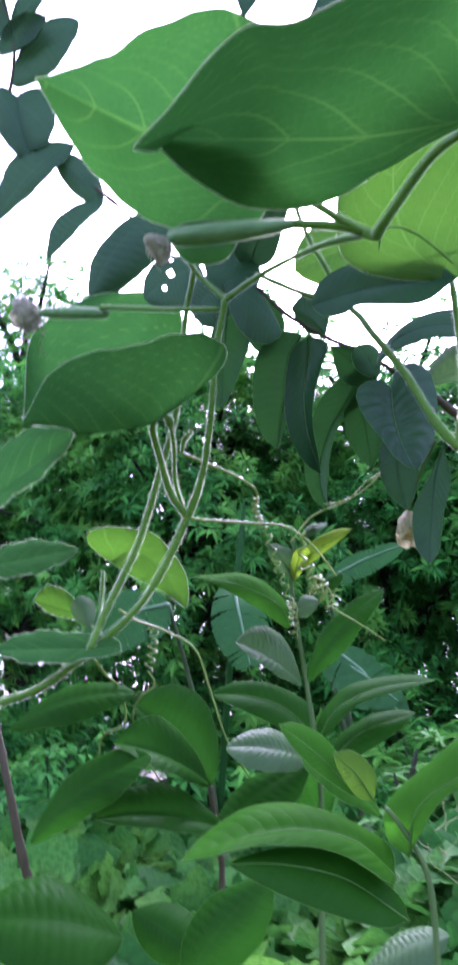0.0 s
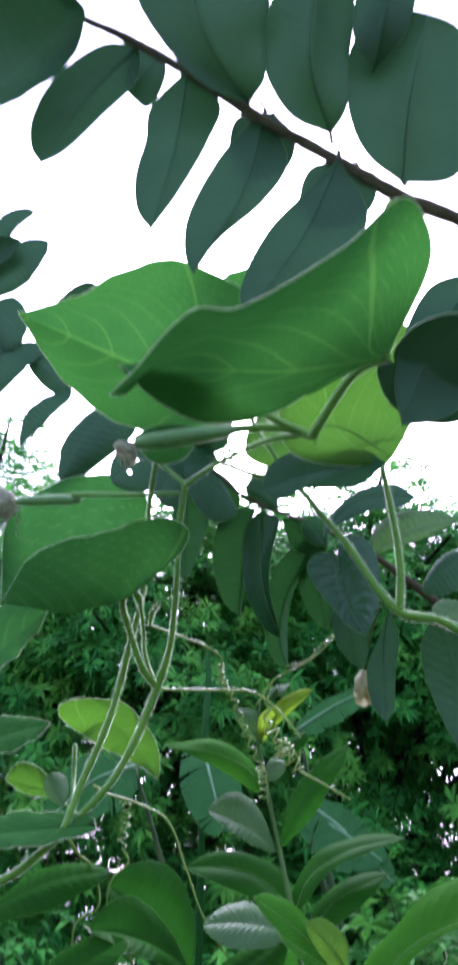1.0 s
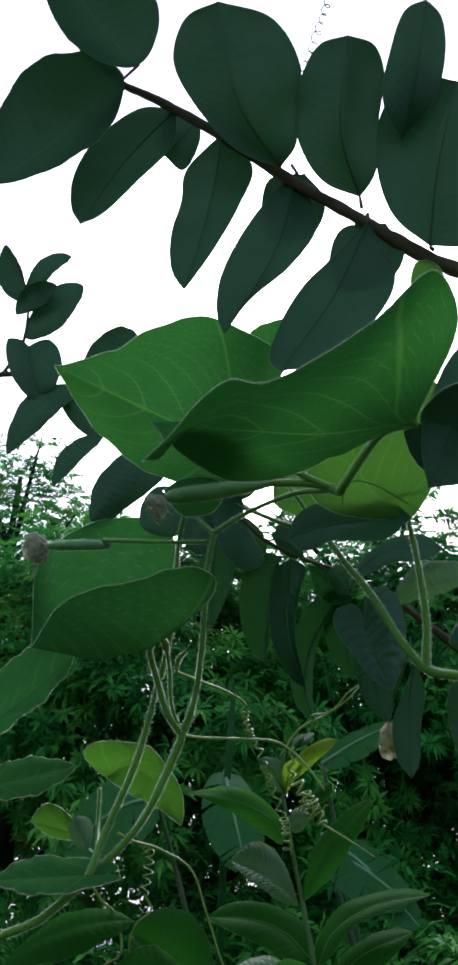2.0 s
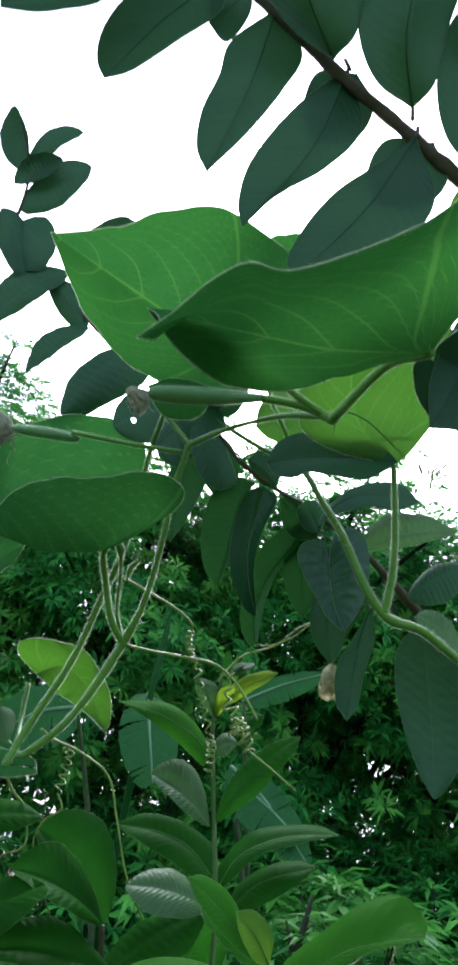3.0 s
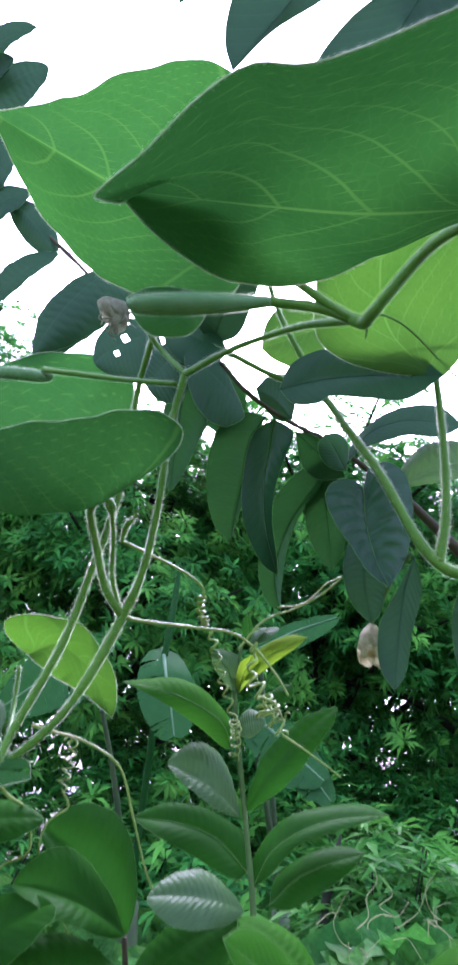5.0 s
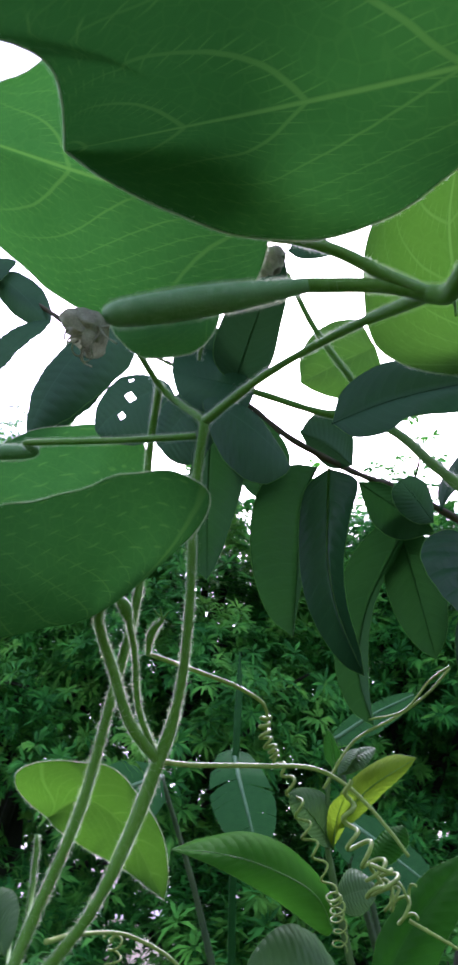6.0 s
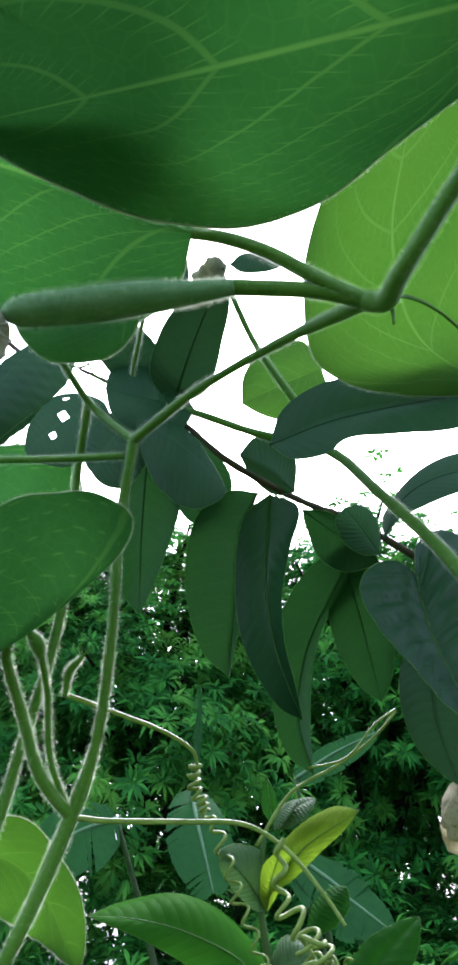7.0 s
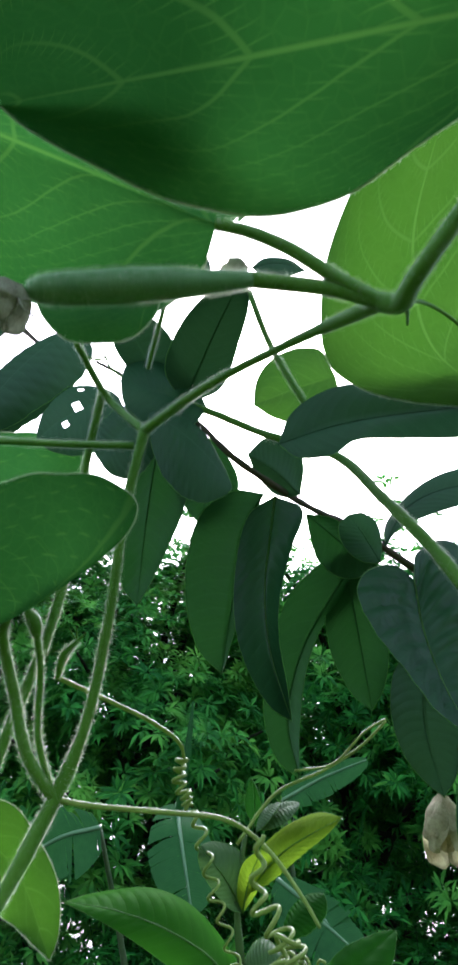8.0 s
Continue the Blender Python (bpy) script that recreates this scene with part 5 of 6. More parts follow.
shaped_leaf(low, [(0.0612, 0.4400, 1.6783), (0.0595, 0.4445, 1.6575), (0.0582, 0.4490, 1.6362), (0.0615, 0.4535, 1.6111), (0.0704, 0.4580, 1.5855)],
            [(0.0502, 0.4410, 1.6690), (0.0453, 0.4440, 1.6372), (0.0474, 0.4470, 1.6155), (0.0533, 0.4500, 1.6004), (0.0621, 0.4530, 1.5886)],
            [(0.0728, 0.4310, 1.6651), (0.0685, 0.4340, 1.6487), (0.0642, 0.4370, 1.6277), (0.0644, 0.4400, 1.6108), (0.0681, 0.4430, 1.5926)], GUAVA_SHEEN, "dark sickle-shaped leaf with a sheen", rib=0.0009)
shaped_leaf(low, [(0.1024, 0.4520, 1.6641), (0.0892, 0.4620, 1.6444), (0.0751, 0.4720, 1.6194), (0.0701, 0.4820, 1.5933), (0.0757, 0.4920, 1.5724)],
            [(0.0869, 0.4627, 1.6616), (0.0681, 0.4693, 1.6425), (0.0616, 0.4760, 1.6147), (0.0597, 0.4827, 1.5955), (0.0661, 0.4893, 1.5788)],
            [(0.1104, 0.4747, 1.6680), (0.0985, 0.4813, 1.6515), (0.0861, 0.4880, 1.6394), (0.0788, 0.4947, 1.6200), (0.0762, 0.5013, 1.5942)], GUAVA_SHADE, "long olive-green drooping leaf", rib=0.0004)
shaped_leaf(low, [(0.0947, 0.4700, 1.6630), (0.1003, 0.4760, 1.6310), (0.1056, 0.4820, 1.5991)],
            [(0.0868, 0.4790, 1.6451), (0.0883, 0.4820, 1.6256), (0.0977, 0.4850, 1.6069)],
            [(0.1082, 0.4670, 1.6510), (0.1124, 0.4700, 1.6262), (0.1098, 0.4730, 1.6068)], GUAVA_SHADE, "green leaf with light coming through", rib=0.0003)
shaped_leaf(low, [(0.1077, 0.4520, 1.6536), (0.1010, 0.4490, 1.6648), (0.0940, 0.4460, 1.6741)],
            [(0.1097, 0.4565, 1.6656), (0.1079, 0.4550, 1.6759), (0.1024, 0.4535, 1.6800)],
            [(0.0989, 0.4465, 1.6509), (0.0916, 0.4450, 1.6563), (0.0891, 0.4435, 1.6661)], GUAVA_SHADE, "rounded dark leaf on top of the twig", rib=0.0004)
shaped_leaf(low, [(0.0759, 0.4560, 1.6800), (0.0916, 0.4540, 1.6641), (0.1074, 0.4520, 1.6490)],
            [(0.0786, 0.4590, 1.6671), (0.0823, 0.4580, 1.6556), (0.0927, 0.4570, 1.6480)],
            [(0.0877, 0.4527, 1.6761), (0.1007, 0.4513, 1.6636)], GUAVA_SHADE, "dark leaf lying along the twig", rib=0.0004)
shaped_leaf(low, [(0.1153, 0.4250, 1.5990), (0.1158, 0.4350, 1.5792), (0.1226, 0.4450, 1.5584)],
            [(0.1083, 0.4370, 1.6021), (0.1054, 0.4410, 1.5871), (0.1096, 0.4450, 1.5721), (0.1172, 0.4490, 1.5640)],
            [(0.1263, 0.4300, 1.5958), (0.1283, 0.4350, 1.5799), (0.1263, 0.4400, 1.5645)], GUAVA_DARK, "dark drooping leaf under the heart-shaped one", rib=0.0004)
shaped_leaf(low, [(0.0722, 0.4380, 1.6778), (0.0616, 0.4315, 1.6849), (0.0484, 0.4250, 1.6894)],
            [(0.0731, 0.4347, 1.6940), (0.0673, 0.4315, 1.7050), (0.0556, 0.4283, 1.7011)],
            [(0.0626, 0.4397, 1.6781), (0.0536, 0.4353, 1.6846)], GUAVA_DARK, "small dark leaf beside the twig")
shaped_leaf(low, [(0.0181, 0.4550, 1.7303), (0.0275, 0.4625, 1.7054), (0.0268, 0.4700, 1.6807)],
            [(0.0129, 0.4587, 1.7172), (0.0140, 0.4625, 1.6973), (0.0211, 0.4662, 1.6840)],
            [(0.0357, 0.4637, 1.7202), (0.0435, 0.4675, 1.7023), (0.0360, 0.4713, 1.6891)], GUAVA_SHADE, "broad dull olive leaf")
shaped_leaf(low, [(0.0609, 0.3920, 1.6691), (0.0846, 0.3797, 1.6701), (0.1221, 0.3673, 1.6686), (0.1392, 0.3550, 1.6616)],
            [(0.0663, 0.3906, 1.6848), (0.0810, 0.3832, 1.6909), (0.1030, 0.3758, 1.6875), (0.1277, 0.3684, 1.6827)],
            [(0.0690, 0.3798, 1.6533), (0.0801, 0.3737, 1.6512), (0.0857, 0.3675, 1.6522), (0.1017, 0.3613, 1.6490), (0.1204, 0.3552, 1.6463)], GUAVA_DARK, "long dark leaf lying level")
shaped_leaf(low, [(0.1014, 0.4070, 1.6356), (0.1122, 0.4147, 1.6578), (0.1362, 0.4223, 1.6747), (0.1736, 0.4300, 1.6788)],
            [(0.1047, 0.4176, 1.6527), (0.1200, 0.4222, 1.6739), (0.1389, 0.4268, 1.6871), (0.1607, 0.4314, 1.6916)],
            [(0.1075, 0.4076, 1.6437), (0.1208, 0.4122, 1.6534), (0.1371, 0.4168, 1.6619), (0.1559, 0.4214, 1.6653)], GUAVA_DARK, "long dark arching leaf")
shaped_leaf(low, [(0.0174, 0.4300, 1.7223), (0.0284, 0.4100, 1.7409), (0.0389, 0.3900, 1.7516), (0.0446, 0.3700, 1.7448)],
            [(0.0088, 0.4150, 1.7284), (0.0154, 0.4000, 1.7416), (0.0284, 0.3850, 1.7467)],
            [(0.0342, 0.4230, 1.7255), (0.0420, 0.4080, 1.7413), (0.0461, 0.3930, 1.7492)], GUAVA_DARK, "broad dark leaf standing upright")
shaped_leaf(low, [(0.0286, 0.4250, 1.7157), (0.0073, 0.4225, 1.7208), (-0.0121, 0.4200, 1.7261)],
            [(0.0146, 0.4337, 1.7488), (-0.0011, 0.4325, 1.7525), (-0.0121, 0.4313, 1.7486)],
            [(0.0230, 0.4197, 1.6999), (0.0071, 0.4185, 1.6974), (-0.0063, 0.4173, 1.7072)], GUAVA_DARK, "dark leaf behind the vine")
shaped_leaf(low, [(0.0465, 0.3850, 1.7648), (0.0580, 0.3825, 1.7650), (0.0707, 0.3800, 1.7571)],
            [(0.0523, 0.3883, 1.7761), (0.0622, 0.3867, 1.7742)],
            [(0.0528, 0.3803, 1.7535), (0.0635, 0.3787, 1.7518)], GUAVA_DARK, "small dark pointed leaf")
shaped_leaf(low, [(0.1432, 0.4320, 1.5951), (0.1383, 0.4380, 1.5736), (0.1341, 0.4440, 1.5240)],
            [(0.1347, 0.4380, 1.5770), (0.1254, 0.4410, 1.5562), (0.1272, 0.4440, 1.5340)],
            [(0.1490, 0.4410, 1.5794), (0.1441, 0.4440, 1.5552), (0.1405, 0.4470, 1.5324)], GUAVA_DARK, "narrow drooping leaf beside the dry flower", rib=0.0006)
hang(low, (0.0040, 0.4183, 1.7056), (0.0434, 0.4154, 1.6645), (0.0239, 0.4235, 1.7047), (0.0206, 0.4112, 1.6593), None, peak=0.5, point=0.7)
hang(low, (0.0042, 0.4266, 1.7159), (-0.0173, 0.4316, 1.6879), (-0.0189, 0.4320, 1.7141), (0.0055, 0.4232, 1.6776), None, peak=0.5, point=0.5)
hang(low, (-0.0189, 0.4477, 1.7405), (-0.0603, 0.4611, 1.7217), (-0.0530, 0.4646, 1.7599), (-0.0217, 0.4441, 1.7033), None, peak=0.45, point=0.6, nu=60, nv=40, holes=((0.42, -0.1, 0.045), (0.62, 0.25, 0.035), (0.3, -0.55, 0.02)))
hang(low, (-0.0598, 0.4661, 1.8090), (-0.1150, 0.4971, 1.7479), (-0.1089, 0.4972, 1.8054), (-0.0497, 0.4637, 1.7649), None, peak=0.4, point=0.7)
hang(low, (0.0054, 0.4388, 1.7335), (-0.0223, 0.4120, 1.7702), (-0.0172, 0.4259, 1.7489), (0.0094, 0.4156, 1.7496), None, **BROAD)
hang(low, (0.0103, 0.4024, 1.7669), (0.0256, 0.3904, 1.7774), (0.0096, 0.3986, 1.7887), (0.0258, 0.3935, 1.7599), None, **BROAD)
hang(low, (0.1353, 0.4352, 1.6383), (0.1999, 0.4313, 1.6606), (0.1581, 0.4395, 1.6717), (0.1698, 0.4244, 1.6424), None, material=GUAVA_PALE, **SICKLE)
hang(low, (0.1669, 0.3960, 1.5731), (0.1797, 0.4118, 1.4832), (0.1556, 0.4112, 1.5440), (0.1942, 0.3932, 1.5313), None, **SICKLE)
hang(low, (0.1660, 0.4039, 1.5855), (0.1945, 0.4077, 1.5640), (0.1871, 0.4132, 1.5904), (0.1704, 0.3965, 1.5698), None, material=GUAVA_PALE, **SICKLE)
hang(low, (0.1694, 0.4402, 1.6102), (0.2086, 0.4355, 1.6370), (0.1873, 0.4454, 1.6380), (0.1933, 0.4304, 1.6079), None, **SICKLE)

# ---------------------------------------------------------------- the dark guava branch at the side
side_branch = thing("guava_branch", (-0.75, 0.9, 0.0), "dark guava branch silhouetted against the sky", "branch", GROUP)
rod("twig", [(-0.75, 0.9, -0.02), (-0.62, 0.75, 1.0), (-0.3348, 0.5412, 1.9010), (-0.2425, 0.5132, 1.9445), (-0.1967, 0.5077, 1.9183), (-0.1258, 0.5068, 1.8662), (-0.0638, 0.4978, 1.8020)],
    [0.014, 0.010, 0.004, 0.003, 0.002, 0.0018, 0.0012], TWIG, side_branch, n=8, bumpy=0.3)
rod("twig", [(-0.2425, 0.5132, 1.9445), (-0.2252, 0.5066, 1.9823), (-0.2277, 0.4954, 2.0456), (-0.2490, 0.4866, 2.0958)], [0.0022, 0.001], TWIG, side_branch, n=8, bumpy=0.3)
hang(side_branch, (-0.2319, 0.4961, 2.0415), (-0.1815, 0.4860, 2.0987), (-0.2232, 0.4949, 2.1064), (-0.1980, 0.4820, 2.0640), None, **SICKLE)
hang(side_branch, (-0.2230, 0.5052, 1.9900), (-0.1642, 0.4934, 2.0568), (-0.2119, 0.5031, 2.0596), (-0.1780, 0.4940, 1.9962), None, **SICKLE)
hang(side_branch, (-0.2299, 0.4969, 2.0375), (-0.2636, 0.4820, 2.1219), (-0.2711, 0.4993, 2.0809), (-0.2347, 0.4805, 2.0724), None, **SICKLE)
hang(side_branch, (-0.2377, 0.4997, 2.0214), (-0.1875, 0.4761, 2.0398), (-0.2253, 0.4845, 2.0502), (-0.2006, 0.4807, 2.0138), None, **SICKLE)
hang(side_branch, (-0.2207, 0.5079, 1.9746), (-0.1722, 0.4971, 1.9209), (-0.1901, 0.5066, 1.9823), (-0.1989, 0.4990, 1.9102), None, peak=0.5, point=0.5)
hang(side_branch, (-0.2430, 0.5052, 1.9900), (-0.1881, 0.5008, 1.8998), (-0.2065, 0.5093, 1.9670), (-0.2193, 0.4971, 1.9208), None, peak=0.5, point=0.5)
hang(side_branch, (-0.1539, 0.5033, 1.9145), (-0.2153, 0.5121, 1.8357), (-0.2079, 0.5096, 1.9076), (-0.1663, 0.4956, 1.8718), None, **SICKLE)
hang(side_branch, (-0.1172, 0.5044, 1.8507), (-0.1608, 0.5094, 1.7938), (-0.1562, 0.5109, 1.8428), (-0.1305, 0.4952, 1.8167), None, **SICKLE)
hang(side_branch, (-0.1683, 0.5052, 1.9038), (-0.1214, 0.5091, 1.8529), (-0.1376, 0.5114, 1.8974), (-0.1500, 0.5068, 1.8660), None, peak=0.5, point=0.5)
hang(side_branch, (-0.0635, 0.4958, 1.8130), (-0.1017, 0.5006, 1.7859), (-0.0985, 0.5046, 1.8206), (-0.0686, 0.4919, 1.7778), None, peak=0.5, point=0.6)
hang(side_branch, (-0.0624, 0.4983, 1.7990), (-0.1158, 0.5085, 1.7413), (-0.1012, 0.5101, 1.7896), (-0.0799, 0.4945, 1.7631), None, **SICKLE)
hang(side_branch, (-0.1434, 0.5052, 1.9040), (-0.1003, 0.4783, 1.9701), (-0.1419, 0.4907, 1.9571), (-0.0879, 0.4772, 1.9185), None, peak=0.5, point=0.6)

# ---------------------------------------------------------------- the guava saplings in front
S0 = (0.0762, 0.5463, 1.3542)
shoot = thing("guava_sapling", (S0[0], S0[1] + 0.04, 0.0), "young guava shoot with bright new leaves at its tip", "sapling", "guava saplings")
rod("stem", [(S0[0], S0[1] + 0.04, -0.02), (S0[0] + 0.01, S0[1] + 0.02, 0.6), S0, (0.0744, 0.5379, 1.4014), (0.0651, 0.5287, 1.4540), (0.0545, 0.5139, 1.5088), (0.0520, 0.5053, 1.5290), (0.0543, 0.5011, 1.5527)],
    [0.003, 0.0026, 0.0021, 0.0019, 0.0017, 0.0015, 0.0013, 0.0009], TWIG_GREEN, shoot, n=8, bumpy=0.25)
shaped_leaf(shoot, [(0.0560, 0.5050, 1.5312), (0.0694, 0.4979, 1.5456), (0.0927, 0.4907, 1.5587)],
            [(0.0577, 0.5134, 1.5447), (0.0691, 0.5099, 1.5562), (0.0835, 0.5063, 1.5627)],
            [(0.0641, 0.4974, 1.5343), (0.0769, 0.4939, 1.5445), (0.0874, 0.4903, 1.5526)], GUAVA_YOUNG, "fresh yellow-green young leaf", rib=0.0011, ribs=16)
shaped_leaf(shoot, [(0.0544, 0.5050, 1.5245), (0.0561, 0.4945, 1.5338), (0.0606, 0.4840, 1.5445)],
            [(0.0519, 0.4940, 1.5297), (0.0537, 0.4870, 1.5394)],
            [(0.0590, 0.5080, 1.5310), (0.0652, 0.5010, 1.5423)], GUAVA_YOUNG, "fresh yellow-green young leaf", rib=0.0011)
shaped_leaf(shoot, [(0.0545, 0.5060, 1.5246), (0.0472, 0.4940, 1.5345), (0.0368, 0.4820, 1.5437)],
            [(0.0560, 0.5100, 1.5412), (0.0507, 0.5040, 1.5471), (0.0426, 0.4980, 1.5481)],
            [(0.0488, 0.4960, 1.5252), (0.0408, 0.4900, 1.5322), (0.0368, 0.4840, 1.5387)], GUAVA_PALE, "pale ribbed young leaf", rib=0.0006, ribs=16)
shaped_leaf(shoot, [(0.0526, 0.5130, 1.4941), (0.0458, 0.5090, 1.5068), (0.0246, 0.5050, 1.5174), (0.0036, 0.5010, 1.5223), (-0.0152, 0.4970, 1.5234)],
            [(0.0529, 0.5298, 1.5085), (0.0337, 0.5266, 1.5271), (0.0153, 0.5234, 1.5328), (-0.0045, 0.5202, 1.5299)],
            [(0.0489, 0.5038, 1.4925), (0.0310, 0.5006, 1.5036), (0.0120, 0.4974, 1.5133), (-0.0035, 0.4942, 1.5195)], GUAVA_FRESH, "long green leaf with a light edge", rib=0.0004, ribs=16)
shaped_leaf(shoot, [(0.0578, 0.5080, 1.5558), (0.0573, 0.5111, 1.5672), (0.0559, 0.5143, 1.5766)],
            [(0.0537, 0.5161, 1.5640), (0.0536, 0.5182, 1.5714)],
            [(0.0604, 0.5061, 1.5615), (0.0588, 0.5082, 1.5699)], GUAVA, "narrow upright leaf bud")
guava_leaf(shoot, (0.0591, 0.5008, 1.5541), (0.0759, 0.4990, 1.5646), (0.0654, 0.5091, 1.5648), (0.0694, 0.4906, 1.5548), GUAVA_PALE, "small folded leaf bud")
guava_leaf(shoot, (0.0585, 0.5010, 1.5530), (0.0677, 0.4991, 1.5643), (0.0613, 0.5095, 1.5625), (0.0646, 0.4902, 1.5570), GUAVA_PALE, "small folded leaf bud")
guava_leaf(shoot, (0.0700, 0.5074, 1.5169), (0.0866, 0.5145, 1.5340), (0.0756, 0.5253, 1.5304), (0.0848, 0.5064, 1.5228), GUAVA, "small green leaf")
guava_leaf(shoot, (0.0646, 0.5275, 1.4605), (0.1155, 0.5165, 1.5230), (0.0793, 0.5305, 1.5012), (0.0949, 0.5026, 1.4867), GUAVA, "long green leaf seen from its side")
guava_leaf(shoot, (0.0613, 0.5281, 1.4573), (0.0168, 0.5035, 1.4813), (0.0415, 0.5316, 1.4947), (0.0379, 0.4963, 1.4647), GUAVA_PALE, "glossy ribbed leaf with sky sheen put into its pale colour")
guava_leaf(shoot, (0.0548, 0.5147, 1.5042), (0.0713, 0.4986, 1.5090), (0.0613, 0.5175, 1.5171), (0.0634, 0.5003, 1.4995), GUAVA_PALE, "small pale young leaf")
shaped_leaf(shoot, [(0.0687, 0.5450, 1.4273), (0.0492, 0.5500, 1.4432), (0.0244, 0.5550, 1.4500), (-0.0062, 0.5600, 1.4504)],
            [(0.0689, 0.5608, 1.4447), (0.0410, 0.5645, 1.4595), (0.0136, 0.5683, 1.4606)],
            [(0.0612, 0.5328, 1.4242), (0.0353, 0.5365, 1.4341), (0.0123, 0.5403, 1.4426)], GUAVA, "broad glossy green leaf", rib=0.0003)
shaped_leaf(shoot, [(0.0729, 0.5350, 1.4219), (0.0833, 0.5368, 1.4411), (0.1105, 0.5387, 1.4576), (0.1528, 0.5405, 1.4661)],
            [(0.0728, 0.5561, 1.4355), (0.0902, 0.5572, 1.4584), (0.1212, 0.5583, 1.4689), (0.1415, 0.5594, 1.4711)],
            [(0.0794, 0.5264, 1.4266), (0.0972, 0.5277, 1.4453), (0.1222, 0.5291, 1.4555)], GUAVA, "broad glossy green leaf", rib=0.0003)
shaped_leaf(shoot, [(0.0831, 0.5480, 1.4111), (0.1012, 0.5445, 1.4285), (0.1387, 0.5410, 1.4443)],
            [(0.0875, 0.5623, 1.4255), (0.1087, 0.5605, 1.4411), (0.1282, 0.5588, 1.4464)],
            [(0.0929, 0.5363, 1.4110), (0.1150, 0.5345, 1.4238), (0.1291, 0.5328, 1.4350)], GUAVA, "broad green leaf in shade", rib=0.0003)
guava_leaf(shoot, (0.0677, 0.5264, 1.4092), (0.0153, 0.4918, 1.4155), (0.0414, 0.5231, 1.4281), (0.0374, 0.4869, 1.4030), GUAVA_PALE, "glossy ribbed leaf with sky sheen put into its pale colour")
guava_leaf(shoot, (0.0777, 0.5642, 1.3679), (0.0594, 0.5684, 1.4015), (0.0529, 0.5822, 1.3805), (0.0838, 0.5597, 1.3933), GUAVA, "shaded green leaf")
guava_leaf(shoot, (0.0621, 0.4649, 1.4127), (0.1030, 0.4390, 1.3867), (0.0886, 0.4655, 1.4088), (0.0761, 0.4371, 1.3973), GUAVA_FRESH, "folded bright green leaf")

S1 = (0.0103, 0.5592, 1.3385)
shoot2 = thing("guava_sapling", (S1[0], S1[1] + 0.04, 0.0), "guava shoot with broad glossy dark green leaves", "sapling", "guava saplings")
rod("stem", [(S1[0], S1[1] + 0.04, -0.02), (S1[0], S1[1] + 0.02, 0.6), S1, (0.0063, 0.5504, 1.3594), (0.0012, 0.5400, 1.3898)], [0.003, 0.0028, 0.0024, 0.0022, 0.0015], TWIG, shoot2, n=8, bumpy=0.25)
guava_leaf(shoot2, (0.0071, 0.5459, 1.3563), (0.0659, 0.5267, 1.4076), (0.0181, 0.5605, 1.3884), (0.0499, 0.5119, 1.3760), GUAVA, "broad glossy green leaf")
guava_leaf(shoot2, (0.0012, 0.5400, 1.3898), (-0.0586, 0.5053, 1.4135), (-0.0325, 0.5328, 1.4307), (-0.0255, 0.4873, 1.4007), GUAVA, "broad rounded green leaf")
guava_leaf(shoot2, (0.0018, 0.5503, 1.3889), (-0.0598, 0.5617, 1.4394), (-0.0141, 0.5701, 1.4491), (-0.0321, 0.5361, 1.4119), GUAVA, "broad rounded green leaf", point=0.5)
guava_leaf(shoot2, (-0.1384, 0.5248, 1.4180), (-0.0522, 0.5199, 1.4462), (-0.1045, 0.5496, 1.4506), (-0.0817, 0.5031, 1.4263), GUAVA, "long dark green leaf")
guava_leaf(shoot2, (-0.1105, 0.5166, 1.3498), (-0.0322, 0.4859, 1.4087), (-0.0841, 0.5183, 1.3975), (-0.0465, 0.4699, 1.3838), GUAVA, "ribbed dark green leaf")
guava_leaf(shoot2, (0.0161, 0.5241, 1.3645), (-0.0636, 0.4927, 1.3697), (-0.0298, 0.5194, 1.3911), (-0.0194, 0.4830, 1.3674), GUAVA, "broad green leaf")

rod("stem", [(S1[0] - 0.08, S1[1] - 0.02, -0.02), (-0.0838, 0.4715, 1.3173), (-0.0952, 0.4661, 1.3481), (-0.1088, 0.4587, 1.3899), (-0.1261, 0.4618, 1.4303)], [0.004, 0.003, 0.0026, 0.0024, 0.0022], TWIG, shoot2, "bare reddish-brown stem", n=8, bumpy=0.25)

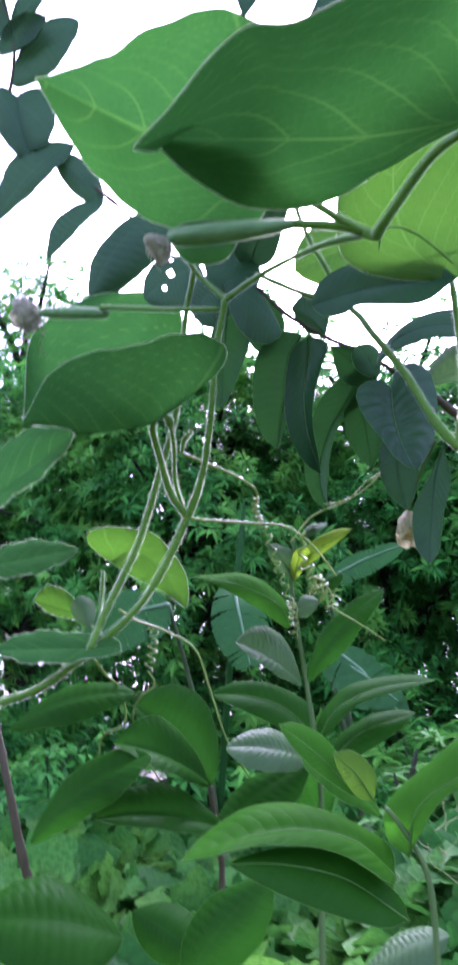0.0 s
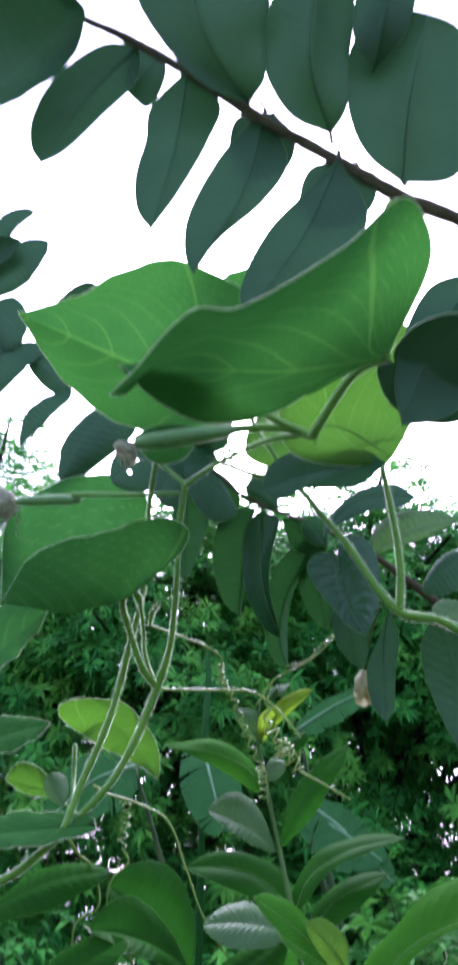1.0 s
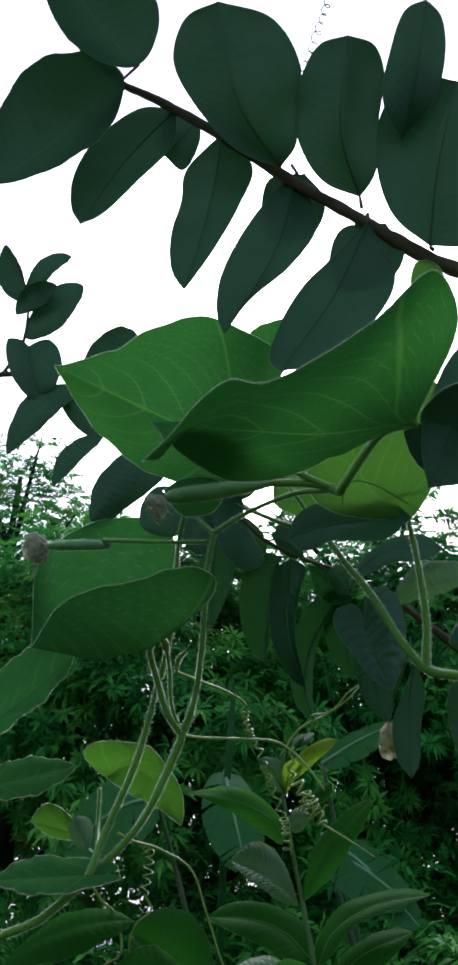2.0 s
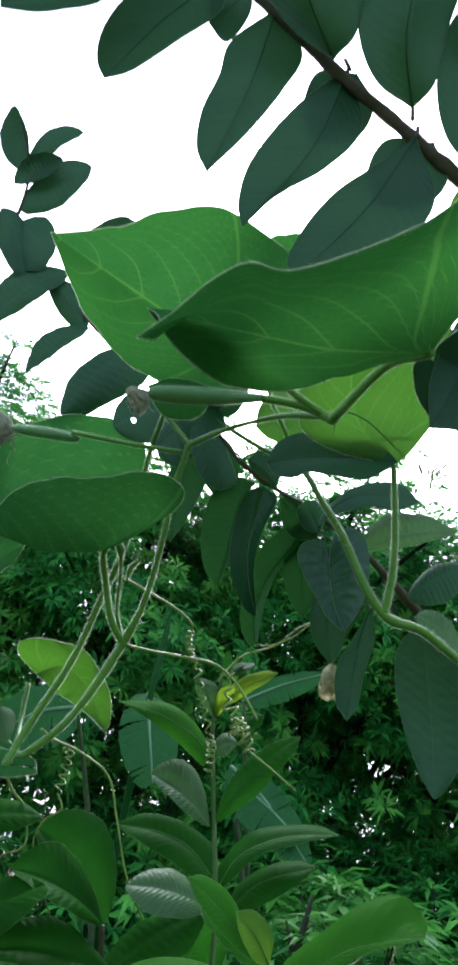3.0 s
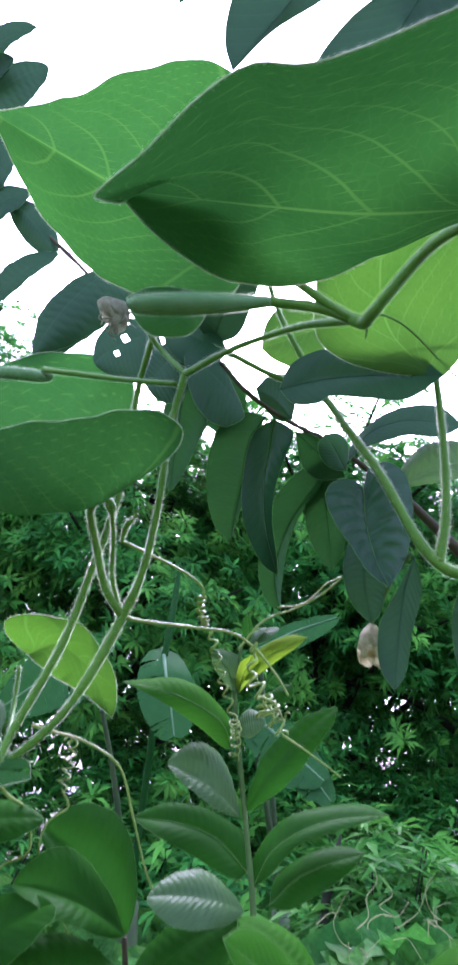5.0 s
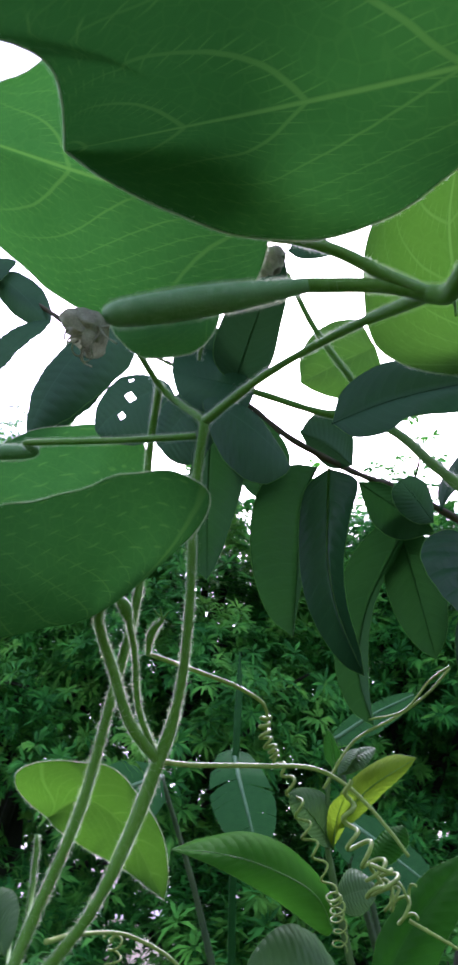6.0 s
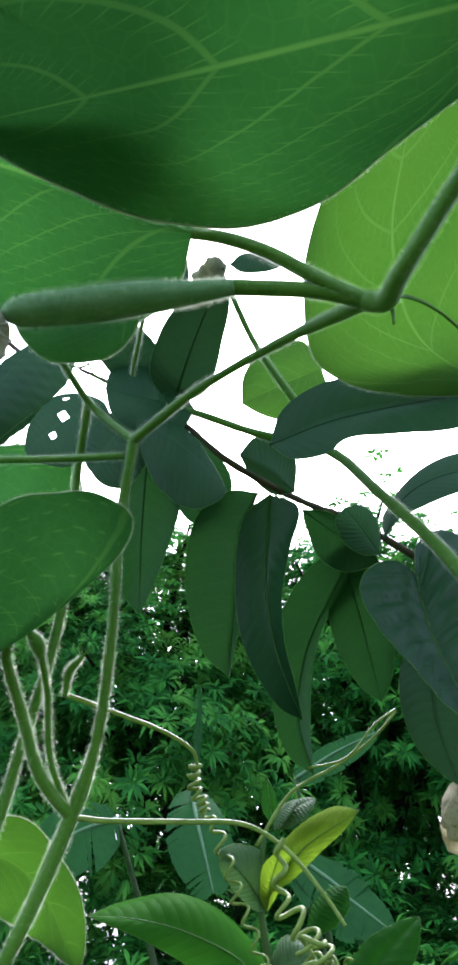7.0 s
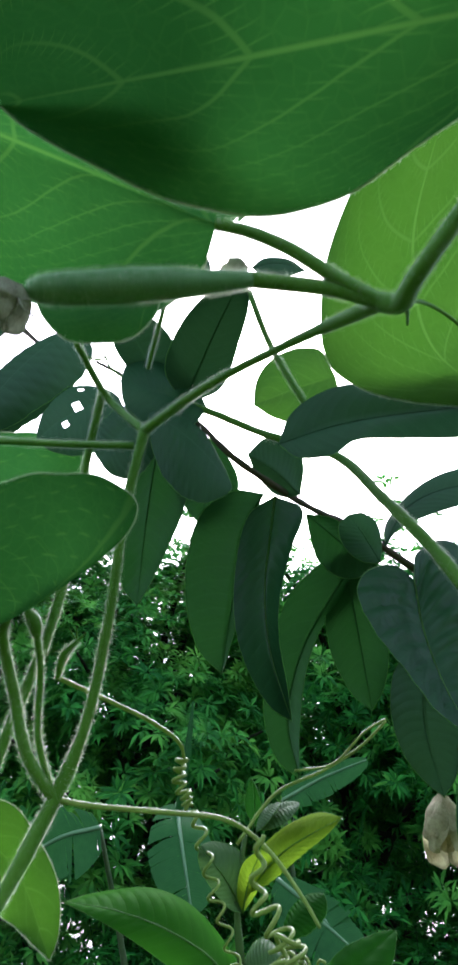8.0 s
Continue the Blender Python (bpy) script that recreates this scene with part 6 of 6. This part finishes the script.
S2 = (0.1089, 0.3213, 1.3632)
shoot3 = thing("guava_sapling", (S2[0], S2[1] + 0.04, 0.0), "guava shoot with large ribbed leaves near the ground", "sapling", "guava saplings")
rod("stem", [(S2[0], S2[1] + 0.04, -0.02), (S2[0], S2[1] + 0.02, 0.6), S2, (0.1052, 0.3180, 1.3818), (0.0969, 0.3158, 1.3944), (0.0916, 0.3147, 1.4002)], [0.003, 0.0022, 0.0013, 0.0011, 0.0010, 0.0008], TWIG_GREEN, shoot3, n=8, bumpy=0.2)
shaped_leaf(shoot3, [(0.0944, 0.3139, 1.3779), (0.0799, 0.3087, 1.3888), (0.0620, 0.3035, 1.3920), (0.0450, 0.2982, 1.3900), (0.0321, 0.2930, 1.3856), (0.0200, 0.2878, 1.3811)],
            [(0.0947, 0.3316, 1.3849), (0.0762, 0.3272, 1.3950), (0.0557, 0.3229, 1.3990), (0.0386, 0.3185, 1.3961), (0.0261, 0.3142, 1.3878)],
            [(0.0910, 0.2975, 1.3780), (0.0769, 0.2932, 1.3856), (0.0621, 0.2888, 1.3888), (0.0459, 0.2845, 1.3881), (0.0326, 0.2802, 1.3849)], GUAVA_FRESH, "large ribbed green leaf with a lit edge", rib=0.0004, ribs=15, cup=0.1)
shaped_leaf(shoot3, [(0.0979, 0.3090, 1.3653), (0.0754, 0.2987, 1.3783), (0.0543, 0.2883, 1.3827), (0.0370, 0.2780, 1.3831)],
            [(0.0966, 0.3168, 1.3709), (0.0736, 0.3106, 1.3844), (0.0537, 0.3044, 1.3859), (0.0414, 0.2982, 1.3830)],
            [(0.0875, 0.2913, 1.3663), (0.0651, 0.2835, 1.3717), (0.0473, 0.2757, 1.3787)], GUAVA, "large smooth green leaf", rib=0.0002)
shaped_leaf(shoot3, [(0.1000, 0.3180, 1.3839), (0.1019, 0.3114, 1.3992), (0.1125, 0.3047, 1.4101), (0.1268, 0.2981, 1.4165), (0.1404, 0.2915, 1.4203)],
            [(0.0938, 0.3342, 1.3886), (0.0938, 0.3304, 1.4004), (0.1107, 0.3266, 1.4170), (0.1260, 0.3229, 1.4292), (0.1398, 0.3191, 1.4328), (0.1470, 0.3153, 1.4261)],
            [(0.1030, 0.3067, 1.3940), (0.1101, 0.3014, 1.4051), (0.1218, 0.2961, 1.4130), (0.1315, 0.2908, 1.4172)], GUAVA_FRESH, "large arching green leaf", rib=0.0003, cup=0.1)
shaped_leaf(shoot3, [(0.0803, 0.3149, 1.4036), (0.0674, 0.3075, 1.4161), (0.0516, 0.3000, 1.4268)],
            [(0.0751, 0.3232, 1.4165), (0.0678, 0.3195, 1.4243), (0.0586, 0.3157, 1.4280)],
            [(0.0769, 0.3052, 1.4047), (0.0640, 0.3014, 1.4128), (0.0551, 0.2977, 1.4215)], GUAVA_FRESH, "pale ribbed folded leaf", rib=0.0004, ribs=14)
shaped_leaf(shoot3, [(0.0875, 0.3151, 1.4019), (0.0805, 0.3085, 1.4111), (0.0714, 0.3020, 1.4183)],
            [(0.0883, 0.3187, 1.4117), (0.0804, 0.3144, 1.4189)],
            [(0.0806, 0.3067, 1.4037), (0.0735, 0.3024, 1.4123)], GUAVA_OLIVE, "small yellow-green young leaf", rib=0.0003)
guava_leaf(shoot3, (-0.0238, 0.4192, 1.3261), (-0.0895, 0.3873, 1.3344), (-0.0664, 0.4253, 1.3488), (-0.0465, 0.3804, 1.3158), GUAVA, "large dark green leaf")
guava_leaf(shoot3, (0.0102, 0.4009, 1.3147), (0.0479, 0.3926, 1.3621), (0.0119, 0.4166, 1.3411), (0.0423, 0.3874, 1.3336), GUAVA, "large dark green leaf")
guava_leaf(shoot3, (-0.0242, 0.4381, 1.3342), (0.0148, 0.4309, 1.3172), (0.0016, 0.4480, 1.3356), (-0.0098, 0.4313, 1.3152), GUAVA, "dark green leaf")
guava_leaf(shoot3, (0.1317, 0.4168, 1.3397), (0.0910, 0.4095, 1.3236), (0.1133, 0.4271, 1.3386), (0.1089, 0.3994, 1.3230), GUAVA_PALE, "pale glossy leaf")
